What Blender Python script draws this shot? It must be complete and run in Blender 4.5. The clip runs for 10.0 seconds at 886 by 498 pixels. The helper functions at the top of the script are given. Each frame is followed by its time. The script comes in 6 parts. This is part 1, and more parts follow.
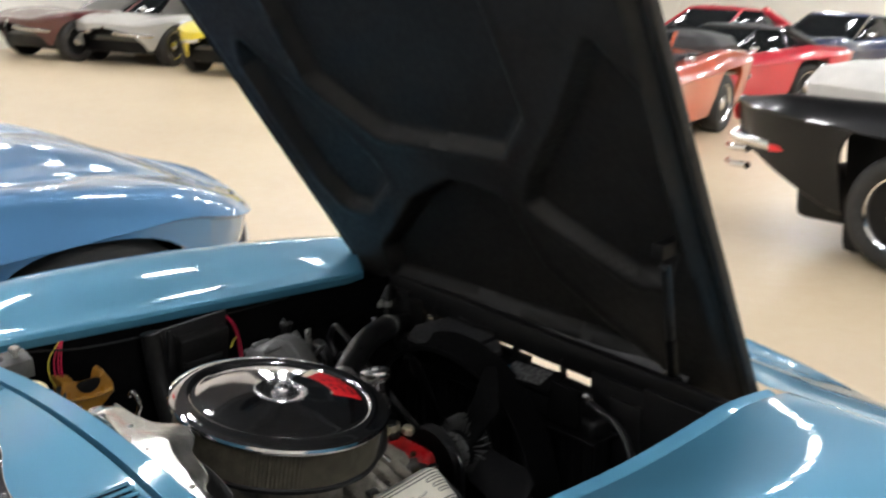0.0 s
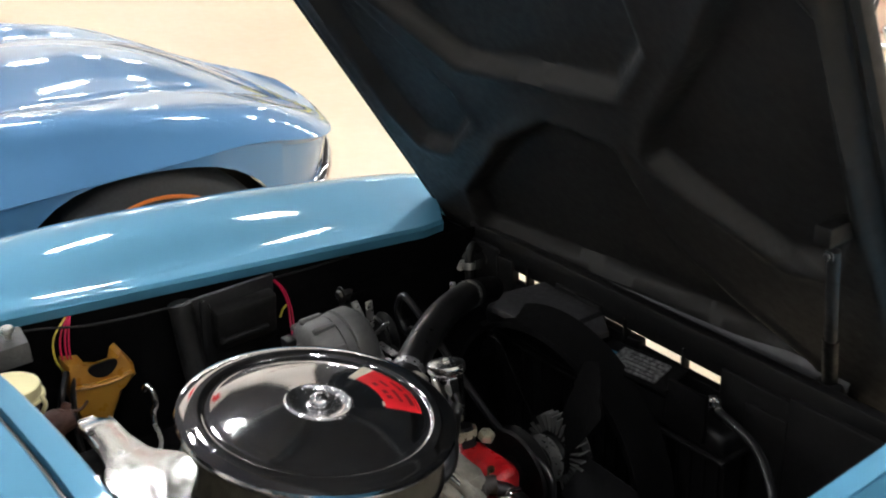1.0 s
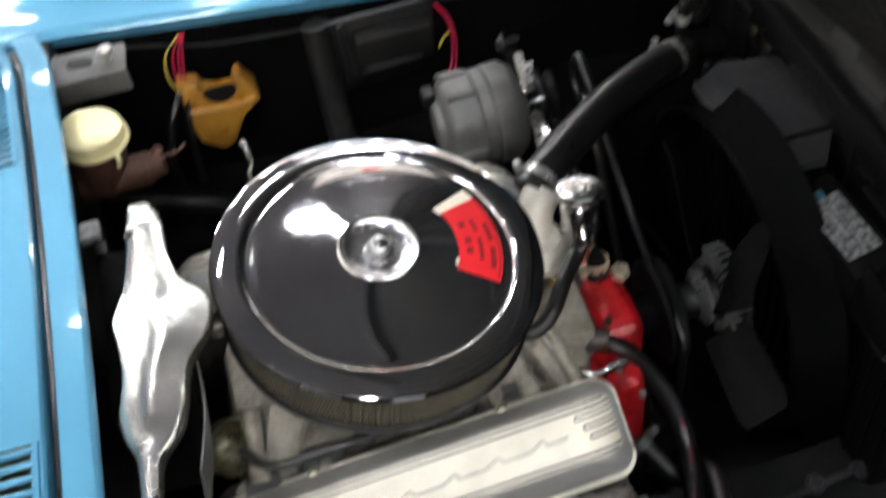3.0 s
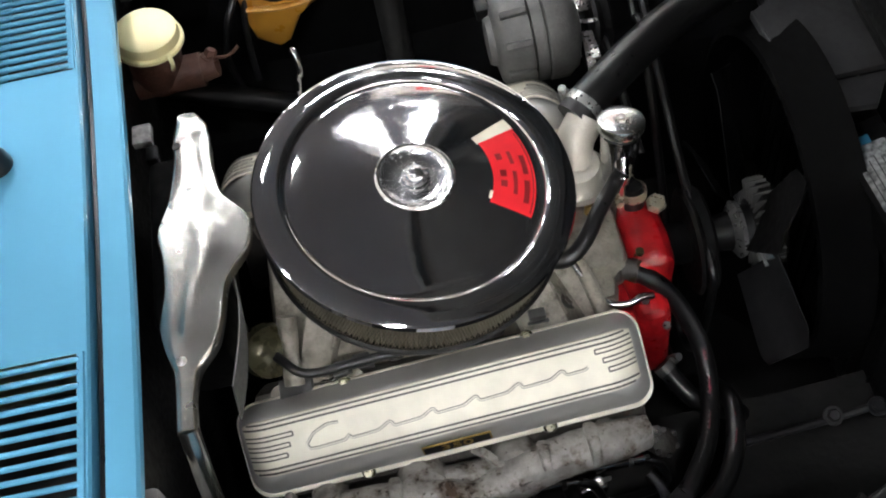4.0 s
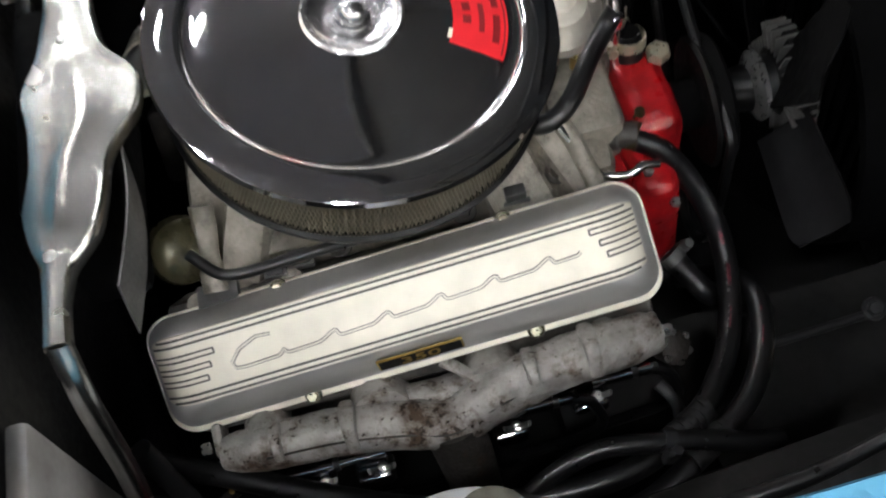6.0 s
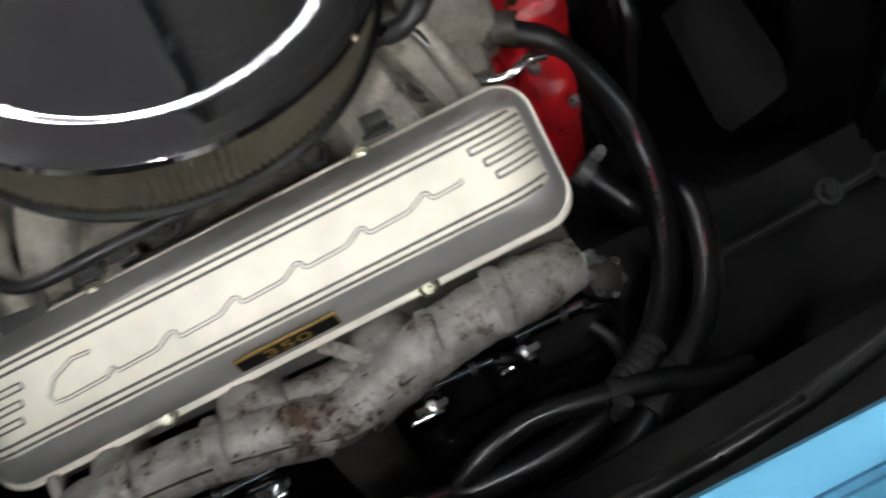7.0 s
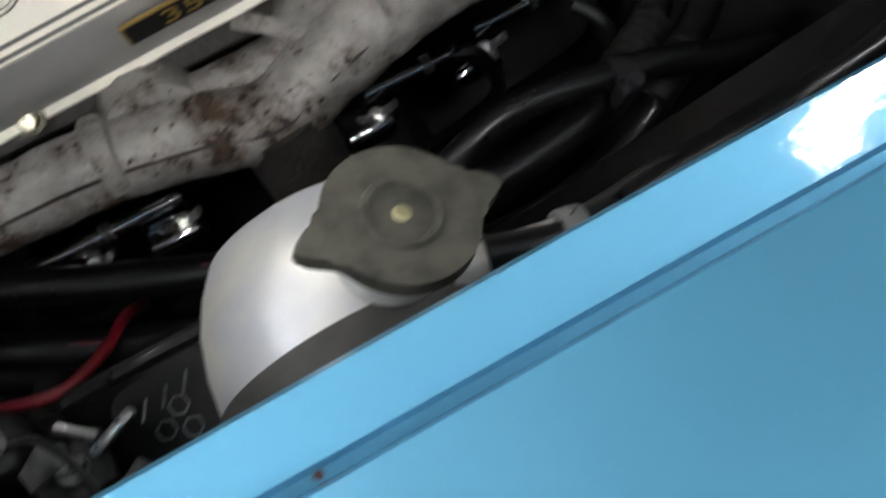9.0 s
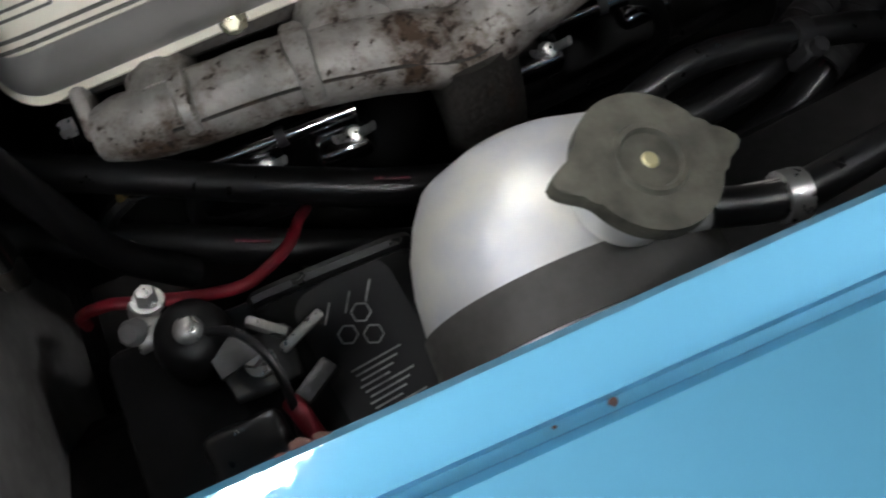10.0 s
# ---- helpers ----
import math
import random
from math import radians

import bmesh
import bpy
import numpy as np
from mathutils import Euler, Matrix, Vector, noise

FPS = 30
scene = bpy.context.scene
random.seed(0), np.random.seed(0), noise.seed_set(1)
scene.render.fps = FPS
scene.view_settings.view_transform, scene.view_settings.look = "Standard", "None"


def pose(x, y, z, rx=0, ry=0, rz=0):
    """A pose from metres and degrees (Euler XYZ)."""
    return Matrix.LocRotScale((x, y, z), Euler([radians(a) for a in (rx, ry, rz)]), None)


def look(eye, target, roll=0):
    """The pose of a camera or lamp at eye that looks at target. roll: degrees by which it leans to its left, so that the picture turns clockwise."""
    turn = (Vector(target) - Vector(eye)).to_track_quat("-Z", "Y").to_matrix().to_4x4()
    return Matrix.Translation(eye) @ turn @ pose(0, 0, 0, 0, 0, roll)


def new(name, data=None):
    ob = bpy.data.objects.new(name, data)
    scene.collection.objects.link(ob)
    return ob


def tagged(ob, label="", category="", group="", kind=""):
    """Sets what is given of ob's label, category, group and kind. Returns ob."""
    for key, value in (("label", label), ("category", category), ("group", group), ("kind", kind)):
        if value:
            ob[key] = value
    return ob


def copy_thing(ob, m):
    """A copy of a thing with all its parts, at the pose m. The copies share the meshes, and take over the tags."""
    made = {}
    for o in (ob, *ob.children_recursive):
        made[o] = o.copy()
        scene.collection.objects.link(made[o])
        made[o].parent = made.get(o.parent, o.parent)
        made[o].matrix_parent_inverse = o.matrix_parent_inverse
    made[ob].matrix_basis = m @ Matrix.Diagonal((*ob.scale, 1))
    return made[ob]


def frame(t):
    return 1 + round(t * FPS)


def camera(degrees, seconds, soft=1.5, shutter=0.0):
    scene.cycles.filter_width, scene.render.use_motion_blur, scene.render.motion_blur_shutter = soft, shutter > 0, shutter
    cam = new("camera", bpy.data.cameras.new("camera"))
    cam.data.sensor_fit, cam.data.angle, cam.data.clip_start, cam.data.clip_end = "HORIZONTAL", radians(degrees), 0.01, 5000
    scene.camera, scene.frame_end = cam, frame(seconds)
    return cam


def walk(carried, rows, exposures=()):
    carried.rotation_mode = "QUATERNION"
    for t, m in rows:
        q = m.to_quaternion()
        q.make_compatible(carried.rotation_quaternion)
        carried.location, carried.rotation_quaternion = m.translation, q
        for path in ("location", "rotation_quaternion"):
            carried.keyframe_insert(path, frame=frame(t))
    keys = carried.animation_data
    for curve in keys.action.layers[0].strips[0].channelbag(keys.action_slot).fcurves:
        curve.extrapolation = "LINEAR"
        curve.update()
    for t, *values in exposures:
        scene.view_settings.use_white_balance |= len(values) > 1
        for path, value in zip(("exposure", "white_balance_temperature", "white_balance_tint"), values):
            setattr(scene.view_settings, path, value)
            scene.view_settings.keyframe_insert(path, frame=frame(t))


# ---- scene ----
cam = camera(43.94, 10.0, soft=2.0, shutter=0.5)
PATH = [
    (0, (-1.0480, -1.3998, 1.3702), (-0.3816, -0.6898, 1.1424), 3.13),
    (0.5, (-0.8514, -1.2493, 1.3606), (-0.2574, -0.5008, 1.0660), 2.64),
    (1, (-0.7240, -1.1005, 1.3728), (-0.1539, -0.3470, 1.0455), 2.33),
    (1.5, (-0.5864, -0.9997, 1.3633), (-0.0658, -0.2282, 0.9975), 2.84),
    (2, (-0.4182, -0.9482, 1.4228), (-0.0221, -0.1469, 0.9744), 3.11),
    (2.5, (-0.3123, -0.8842, 1.4731), (-0.0225, -0.1423, 0.8685), 1.84),
    (3, (-0.2573, -0.8206, 1.5541), (-0.0646, -0.1478, 0.8398), 0.98),
    (3.2, (-0.2305, -0.8051, 1.5768), (-0.0867, -0.1813, 0.8085), -0.35),
    (4.3, (-0.2048, -0.7766, 1.6449), (-0.1003, -0.1980, 0.8361), 0.37),
    (4.5, (-0.2020, -0.7740, 1.6408), (-0.0920, -0.1970, 0.8315), 0.52),
    (4.7, (-0.2008, -0.7721, 1.6329), (-0.0838, -0.1950, 0.8246), 0.73),
    (5, (-0.2002, -0.7634, 1.6145), (-0.0713, -0.1945, 0.8022), 2.05),
    (5.2, (-0.1737, -0.7789, 1.5798), (-0.0659, -0.2031, 0.7694), 0.74),
    (6.3, (-0.1605, -0.6582, 1.3278), (-0.0400, -0.1377, 0.4825), -1.31),
    (6.5, (-0.1484, -0.6455, 1.2901), (-0.0085, -0.1281, 0.4459), -0.73),
    (7, (-0.0885, -0.6158, 1.2084), (0.0676, -0.1216, 0.3531), -5.92),
    (7.5, (-0.0480, -0.5935, 1.1062), (0.2150, -0.1333, 0.2582), -2.02),
    (8, (-0.0673, -0.5907, 1.0421), (0.2557, -0.1612, 0.1988), 1.46),
    (8.5, (-0.1010, -0.5896, 1.0122), (0.1753, -0.2023, 0.1326), 4.90),
    (9, (-0.1559, -0.5986, 0.9917), (0.0645, -0.2620, 0.0762), 5.79),
    (9.5, (-0.1939, -0.5765, 0.9999), (-0.0147, -0.2872, 0.0596), 7.85),
    (10, (-0.2326, -0.5671, 1.0073), (-0.0591, -0.2803, 0.0652), 10.28),
]
walk(cam, [(t, look(eye, target, roll)) for t, eye, target, roll in PATH], [(0.0, -0.78), (1.0, -0.48), (2.0, -0.28), (2.5, 0.0), (3.0, 0.15), (4.5, 0.08), (5.2, 0.1), (6.5, 0.16), (7.5, 0.12), (8.5, 0.14), (9.0, 0.02), (9.5, -0.05), (10.0, 0.06)])

# world: only a dim grey outside the closed hall
world = bpy.data.worlds.new("hall_world")
scene.world = world
world.use_nodes = True
world.node_tree.nodes["Background"].inputs[0].default_value = (0.9, 0.93, 1.0, 1)
world.node_tree.nodes["Background"].inputs[1].default_value = 0.05

LAMP_POWER = 256.0


# ---- materials ----
def mat(name, col, rough=0.5, metal=0.0, var=0.12, scale=9.0, bump=0.0, bscale=90.0, coat=0.0, col2=None, rvar=0.1, spec=0.5, emit=0.0):
    m = bpy.data.materials.new(name)
    m.use_nodes = True
    nt = m.node_tree
    b = nt.nodes["Principled BSDF"]
    tc = nt.nodes.new("ShaderNodeTexCoord")
    n1 = nt.nodes.new("ShaderNodeTexNoise")
    n1.inputs["Scale"].default_value = scale
    n1.inputs["Detail"].default_value = 6
    nt.links.new(tc.outputs["Object"], n1.inputs["Vector"])
    mix = nt.nodes.new("ShaderNodeMix")
    mix.data_type = "RGBA"
    c2 = col2 if col2 else tuple(c * (1 - 2 * var) for c in col)
    mix.inputs[6].default_value = (*col, 1)
    mix.inputs[7].default_value = (*c2, 1)
    ramp = nt.nodes.new("ShaderNodeMapRange")
    ramp.inputs["From Min"].default_value = 0.38
    ramp.inputs["From Max"].default_value = 0.68
    nt.links.new(n1.outputs["Fac"], ramp.inputs["Value"])
    nt.links.new(ramp.outputs[0], mix.inputs[0])
    nt.links.new(mix.outputs[2], b.inputs["Base Color"])
    n2 = nt.nodes.new("ShaderNodeTexNoise")
    n2.inputs["Scale"].default_value = bscale
    n2.inputs["Detail"].default_value = 4
    nt.links.new(tc.outputs["Object"], n2.inputs["Vector"])
    rr = nt.nodes.new("ShaderNodeMapRange")
    rr.inputs["From Min"].default_value = 0.3
    rr.inputs["From Max"].default_value = 0.7
    rr.inputs["To Min"].default_value = max(0.02, rough - rvar)
    rr.inputs["To Max"].default_value = min(1.0, rough + rvar)
    nt.links.new(n2.outputs["Fac"], rr.inputs["Value"])
    nt.links.new(rr.outputs[0], b.inputs["Roughness"])
    b.inputs["Metallic"].default_value = metal
    b.inputs["Coat Weight"].default_value = coat
    b.inputs["Coat Roughness"].default_value = 0.04
    b.inputs["Specular IOR Level"].default_value = spec
    if bump > 0:
        bp = nt.nodes.new("ShaderNodeBump")
        bp.inputs["Strength"].default_value = bump
        bp.inputs["Distance"].default_value = 0.002
        nt.links.new(n2.outputs["Fac"], bp.inputs["Height"])
        nt.links.new(bp.outputs[0], b.inputs["Normal"])
    if emit > 0:
        b.inputs["Emission Color"].default_value = (*col, 1)
        b.inputs["Emission Strength"].default_value = emit
    return m


def rusty(name, base, rust, amount, scale=26.0, pits=None, heat=()):
    """Bare cast iron: pale scale with rust that gathers in patches and pits."""
    m = mat(name, base, 0.55, 0.3, 0.17, 55, 0.5, 220)
    nt = m.node_tree
    b = nt.nodes["Principled BSDF"]
    tc = nt.nodes.new("ShaderNodeTexCoord")
    n = nt.nodes.new("ShaderNodeTexNoise")
    n.inputs["Scale"].default_value = scale
    n.inputs["Detail"].default_value = 9
    n.inputs["Roughness"].default_value = 0.7
    nt.links.new(tc.outputs["Object"], n.inputs["Vector"])
    mr = nt.nodes.new("ShaderNodeMapRange")
    mr.inputs["From Min"].default_value = 0.62 - amount
    mr.inputs["From Max"].default_value = 0.80 - amount
    grown = n.outputs["Fac"]
    for hx, hy, hz, hr in heat:
        far = nt.nodes.new("ShaderNodeVectorMath")
        far.operation = "DISTANCE"
        far.inputs[1].default_value = (hx, hy, hz)
        nt.links.new(tc.outputs["Object"], far.inputs[0])
        near_fac = nt.nodes.new("ShaderNodeMapRange")
        near_fac.interpolation_type = "SMOOTHSTEP"
        for key, v in (("From Min", hr), ("From Max", 0.0), ("To Max", 0.14)):
            near_fac.inputs[key].default_value = v
        nt.links.new(far.outputs["Value"], near_fac.inputs["Value"])
        plus = nt.nodes.new("ShaderNodeMath")
        nt.links.new(grown, plus.inputs[0])
        nt.links.new(near_fac.outputs[0], plus.inputs[1])
        grown = plus.outputs[0]
    nt.links.new(grown, mr.inputs["Value"])
    old = b.inputs["Base Color"].links[0].from_socket
    mx = nt.nodes.new("ShaderNodeMix")
    mx.data_type = "RGBA"
    mx.inputs[7].default_value = (*rust, 1)
    nt.links.new(mr.outputs[0], mx.inputs[0])
    nt.links.new(old, mx.inputs[6])
    nt.links.new(mx.outputs[2], b.inputs["Base Color"])
    if pits:
        n3 = nt.nodes.new("ShaderNodeTexNoise")
        n3.inputs["Scale"].default_value = 190
        n3.inputs["Detail"].default_value = 5
        nt.links.new(tc.outputs["Object"], n3.inputs["Vector"])
        both = nt.nodes.new("ShaderNodeMath")
        both.operation = "MULTIPLY_ADD"
        both.inputs[1].default_value = 0.16
        nt.links.new(mr.outputs[0], both.inputs[0])
        nt.links.new(n3.outputs["Fac"], both.inputs[2])
        cut = nt.nodes.new("ShaderNodeMapRange")
        cut.inputs["From Min"].default_value = 0.66
        cut.inputs["From Max"].default_value = 0.74
        nt.links.new(both.outputs[0], cut.inputs["Value"])
        m3 = nt.nodes.new("ShaderNodeMix")
        m3.data_type = "RGBA"
        m3.inputs[7].default_value = (*pits, 1)
        nt.links.new(cut.outputs[0], m3.inputs[0])
        nt.links.new(mx.outputs[2], m3.inputs[6])
        nt.links.new(m3.outputs[2], b.inputs["Base Color"])
    return m


BLUE = mat("bright_blue_paint", (0.09, 0.315, 0.49), 0.48, 0.5, 0.03, 1.5, 0.0, 4, coat=1.0, rvar=0.01)
BLUE2 = mat("blue_paint_neighbour", (0.078, 0.23, 0.44), 0.48, 0.5, 0.03, 1.5, 0.0, 4, coat=1.0, rvar=0.01)


def orange_peel(m):
    """The fine waviness of a sprayed clear coat."""
    nt = m.node_tree
    tc = nt.nodes.new("ShaderNodeTexCoord")
    n = nt.nodes.new("ShaderNodeTexNoise")
    n.inputs["Scale"].default_value = 140
    n.inputs["Detail"].default_value = 2
    nt.links.new(tc.outputs["Object"], n.inputs["Vector"])
    bp = nt.nodes.new("ShaderNodeBump")
    bp.inputs["Strength"].default_value = 0.035
    bp.inputs["Distance"].default_value = 0.002
    nt.links.new(n.outputs["Fac"], bp.inputs["Height"])
    nt.links.new(bp.outputs[0], nt.nodes["Principled BSDF"].inputs["Coat Normal"])


orange_peel(BLUE)
orange_peel(BLUE2)
BLACKPAINT = mat("satin_black_bay_paint", (0.004, 0.004, 0.0043), 0.48, 0, 0.2, 14, 0.25, 120, rvar=0.1, spec=0.25)
HOODBLACK = mat("hood_underside_black", (0.0135, 0.013, 0.0128), 0.55, 0, 0.2, 12, 0.3, 70, rvar=0.08, spec=0.26)
DIRTBLACK = mat("dusty_black_panel", (0.0055, 0.0055, 0.0056), 0.6, 0, 0.3, 10, 0.3, 90, col2=(0.012, 0.0115, 0.011), rvar=0.12, spec=0.25)
RUBBER = mat("black_rubber", (0.0075, 0.0075, 0.008), 0.33, 0, 0.2, 20, 0.06, 90, rvar=0.06)
# lighter tone for the one blade that faces the light
LITBLADE = mat("lit_fan_blade", (0.0055, 0.0055, 0.0062), 0.6, 0, 0.2, 12, 0.1, 80, spec=0.2)
STRAPGREY = mat("grey_rubber_strap", (0.075, 0.071, 0.065), 0.6, 0, 0.2, 20, 0.2, 160, rvar=0.1)
STRUT = mat("worn_black_strut", (0.035, 0.035, 0.037), 0.45, 0.4, 0.3, 30)
HUBCHROME = mat("satin_chrome_hub", (0.72, 0.72, 0.74), 0.24, 1.0, 0.05, 20, 0.0, 200, rvar=0.04)
LIDCHROME = mat("brushed_old_chrome", (0.66, 0.67, 0.71), 0.055, 0.995, 0.05, 14, 0.012, 400, rvar=0.045)


def scuffed(m):
    """Patches of fine scratches that blur a polished plate."""
    nt = m.node_tree
    b = nt.nodes["Principled BSDF"]
    tc = nt.nodes.new("ShaderNodeTexCoord")
    size = nt.nodes.new("ShaderNodeMapping")
    size.inputs["Scale"].default_value = (1.0, 5.0, 1.0)
    nt.links.new(tc.outputs["Object"], size.inputs["Vector"])
    fine = nt.nodes.new("ShaderNodeTexNoise")
    patch = nt.nodes.new("ShaderNodeTexNoise")
    for n, sc, de, di in ((fine, 60, 6, 1.2), (patch, 11, 2, 0.0)):
        n.inputs["Scale"].default_value = sc
        n.inputs["Detail"].default_value = de
        n.inputs["Distortion"].default_value = di
    nt.links.new(size.outputs[0], fine.inputs["Vector"])
    nt.links.new(tc.outputs["Object"], patch.inputs["Vector"])
    both = nt.nodes.new("ShaderNodeMath")
    both.operation = "MULTIPLY"
    nt.links.new(fine.outputs["Fac"], both.inputs[0])
    nt.links.new(patch.outputs["Fac"], both.inputs[1])
    cut = nt.nodes.new("ShaderNodeMapRange")
    for key, v in (("From Min", 0.345), ("From Max", 0.42), ("To Min", 0.0), ("To Max", 0.16)):
        cut.inputs[key].default_value = v
    nt.links.new(both.outputs[0], cut.inputs["Value"])
    total = nt.nodes.new("ShaderNodeMath")
    nt.links.new(b.inputs["Roughness"].links[0].from_socket, total.inputs[0])
    nt.links.new(cut.outputs[0], total.inputs[1])
    nt.links.new(total.outputs[0], b.inputs["Roughness"])
    return m


scuffed(LIDCHROME)
GREYRUBBER = mat("dusty_rubber", (0.011, 0.011, 0.012), 0.5, 0, 0.25, 20, 0.25, 160, rvar=0.1)
BOARD = mat("dusty_black_board", (0.026, 0.026, 0.028), 0.55, 0, 0.3, 16, 0.2, 120, rvar=0.1, spec=0.3)
PLASTIC = mat("black_plastic", (0.003, 0.003, 0.0034), 0.45, 0, 0.15, 12, 0.12, 200, spec=0.25)
CHROME = mat("chrome_plate", (0.74, 0.74, 0.76), 0.085, 1.0, 0.04, 6, 0.02, 60, rvar=0.03)
BRIGHT = mat("polished_stainless", (0.66, 0.65, 0.62), 0.23, 1.0, 0.1, 30, 0.07, 22, rvar=0.06)
ALU = mat("cast_aluminium", (0.68, 0.65, 0.57), 0.46, 0.45, 0.15, 24, 0.35, 260, rvar=0.1)
VCALU = mat("silver_valve_cover", (0.56, 0.55, 0.53), 0.36, 0.55, 0.06, 18, 0.03, 380, rvar=0.04)
VCFLAT = mat("machined_rib_tops", (0.86, 0.82, 0.70), 0.5, 0.1, 0.06, 30, 0.08, 500, rvar=0.08)
DULLALU = mat("dull_grey_aluminium", (0.14, 0.14, 0.138), 0.55, 0.5, 0.2, 20, 0.3, 240)
GREYSHEET = mat("bare_grey_sheet", (0.42, 0.41, 0.40), 0.5, 0.5, 0.2, 14, 0.1, 120, col2=(0.25, 0.24, 0.23))
CASTIRON = rusty("exhaust_cast_iron", (0.38, 0.36, 0.335), (0.085, 0.055, 0.036), 0.125, 46.0, (0.03, 0.018, 0.012), ((-0.025, -0.02, 0.085, 0.05), (-0.17, -0.02, 0.055, 0.055), (-0.10, -0.02, 0.055, 0.04), (0.02, -0.03, 0.05, 0.05)))
INTAKE = rusty("stained_cast_aluminium", (0.30, 0.275, 0.23), (0.05, 0.042, 0.032), 0.10, 30.0)
OLIVE = mat("olive_painted_steel", (0.05, 0.045, 0.022), 0.3, 0.5)
CABLERED = mat("dull_red_cable", (0.15, 0.004, 0.012), 0.45)
HOSEMARK = mat("faded_hose_print", (0.20, 0.025, 0.045), 0.6, col2=(0.02, 0.018, 0.02), scale=200)
HOSEPRINT = mat("worn_white_hose_print", (0.16, 0.16, 0.16), 0.6, col2=(0.02, 0.02, 0.02), scale=300)
DARKIRON = rusty("dark_cast_iron", (0.06, 0.055, 0.05), (0.09, 0.05, 0.03), 0.06)
RUSTBROWN = rusty("rust_brown_iron", (0.075, 0.03, 0.02), (0.07, 0.035, 0.022), 0.1)
ENGINERED = mat("engine_red_paint", (0.45, 0.009, 0.014), 0.34, 0, 0.3, 30, 0.9, 55, rvar=0.1)
GOLD = mat("yellow_zinc_plate", (0.88, 0.80, 0.47), 0.46, 0.55, 0.02, 20, 0.0, 60, rvar=0.03)
GOLDFACE = mat("pale_zinc_plate", (0.84, 0.78, 0.46), 0.36, 0.7, 0.1, 20, 0.05, 90)
AMBER = mat("amber_plastic_sheet", (0.44, 0.215, 0.028), 0.32, 0, 0.25, 16, 0.3, 40, col2=(0.27, 0.115, 0.015))
REDWIRE = mat("red_wire_insulation", (0.52, 0.012, 0.07), 0.4, 0, 0.1, 30)
YELWIRE = mat("yellow_wire_insulation", (0.55, 0.45, 0.06), 0.45, 0, 0.1, 30)
TAPE = mat("black_cloth_tape", (0.006, 0.0057, 0.006), 0.55, 0, 0.2, 40, 0.5, 140)
DECALRED = mat("red_decal", (0.78, 0.02, 0.03), 0.4, 0, 0.06, 30, rvar=0.04)
DECALINK = mat("black_decal_ink", (0.24, 0.010, 0.012), 0.45, 0, 0.1, 30)
CREAM = mat("cream_decal_edge", (0.80, 0.76, 0.62), 0.45, 0, 0.05, 30)
PAPER = mat("worn_foil_label", (0.30, 0.305, 0.31), 0.42, 0.85, 0.3, 130, 0.3, 160, col2=(0.05, 0.05, 0.053))
LABELBLUE = mat("blue_label_print", (0.008, 0.12, 0.22), 0.5, 0, 0.1, 40)
PRINT = mat("pale_grey_print", (0.5, 0.5, 0.5), 0.6, 0, 0.3, 90)
TANKALU = mat("tank_aluminium", (0.80, 0.79, 0.73), 0.40, 0.45, 0.1, 26, 0.05, 120, col2=(0.62, 0.64, 0.70), rvar=0.1)
CAPGREY = mat("oxidised_pressure_cap", (0.13, 0.125, 0.10), 0.5, 0.4, 0.1, 70, 0.16, 420, col2=(0.055, 0.053, 0.044))
BRASS = mat("brass_fitting", (0.62, 0.45, 0.18), 0.3, 0.9, 0.15, 30)
FILTER = mat("filter_paper_and_mesh", (0.16, 0.145, 0.11), 0.75, 0.1, 0.2, 60, 0.3, 300)
MESHWIRE = mat("old_wire_mesh", (0.30, 0.27, 0.20), 0.45, 0.7, 0.2, 30)
STEEL = mat("zinc_steel", (0.55, 0.55, 0.54), 0.32, 0.9, 0.12, 40, 0.01, 200)
BOLTZINC = mat("pale_zinc_bolt", (0.62, 0.58, 0.44), 0.34, 0.75, 0.12, 60, 0.0, 200)
BADGEBLACK = mat("badge_black", (0.008, 0.008, 0.008), 0.6, spec=0.2)
LABELGREY = mat("dark_label_film", (0.022, 0.022, 0.023), 0.5, spec=0.3)
# the shroud's black; on other parts its depth stands in for shade
SHROUDSHADE = mat("matt_black_shroud_and_shade", (0.0018, 0.0018, 0.002), 0.8, 0, 0.2, 10, 0.2, 90, spec=0.06)
BADGEGOLD = mat("badge_gold", (0.30, 0.20, 0.05), 0.45, 0.4, 0.08, 30)
# grey that stands for shade in the cover's grooves and relief
LINESHADE = mat("relief_shade_line", (0.13, 0.125, 0.112), 0.6, 0.2)
TYRE = mat("tyre_rubber", (0.018, 0.018, 0.018), 0.65, 0, 0.15, 20, 0.3, 120)
ORANGELINE = mat("orange_tyre_line", (0.75, 0.20, 0.03), 0.5)
FLOOR = mat("polished_tan_epoxy", (0.74, 0.60, 0.41), 0.36, 0, 0.1, 0.6, 0.02, 14, coat=0.0, col2=(0.68, 0.54, 0.36), rvar=0.07)
WALLWHITE = mat("white_wall_paint", (0.82, 0.80, 0.74), 0.7, 0, 0.03, 0.8, 0.1, 60)
CEILING = mat("dark_ceiling_paint", (0.021, 0.025, 0.037), 0.8, 0, 0.06, 1.2, 0.1, 60)
FIXTURE = mat("white_enamel", (0.7, 0.7, 0.7), 0.5)
TUBE = mat("light_diffuser", (0.98, 0.985, 1.0), 0.5, emit=LAMP_POWER)
GLASSDARK = mat("dark_tinted_glass", (0.012, 0.014, 0.015), 0.04, 0, 0.05, 3, spec=0.7, rvar=0.01)
VINYL = mat("black_soft_top_vinyl", (0.03, 0.03, 0.03), 0.6, 0, 0.2, 9, 0.3, 120)
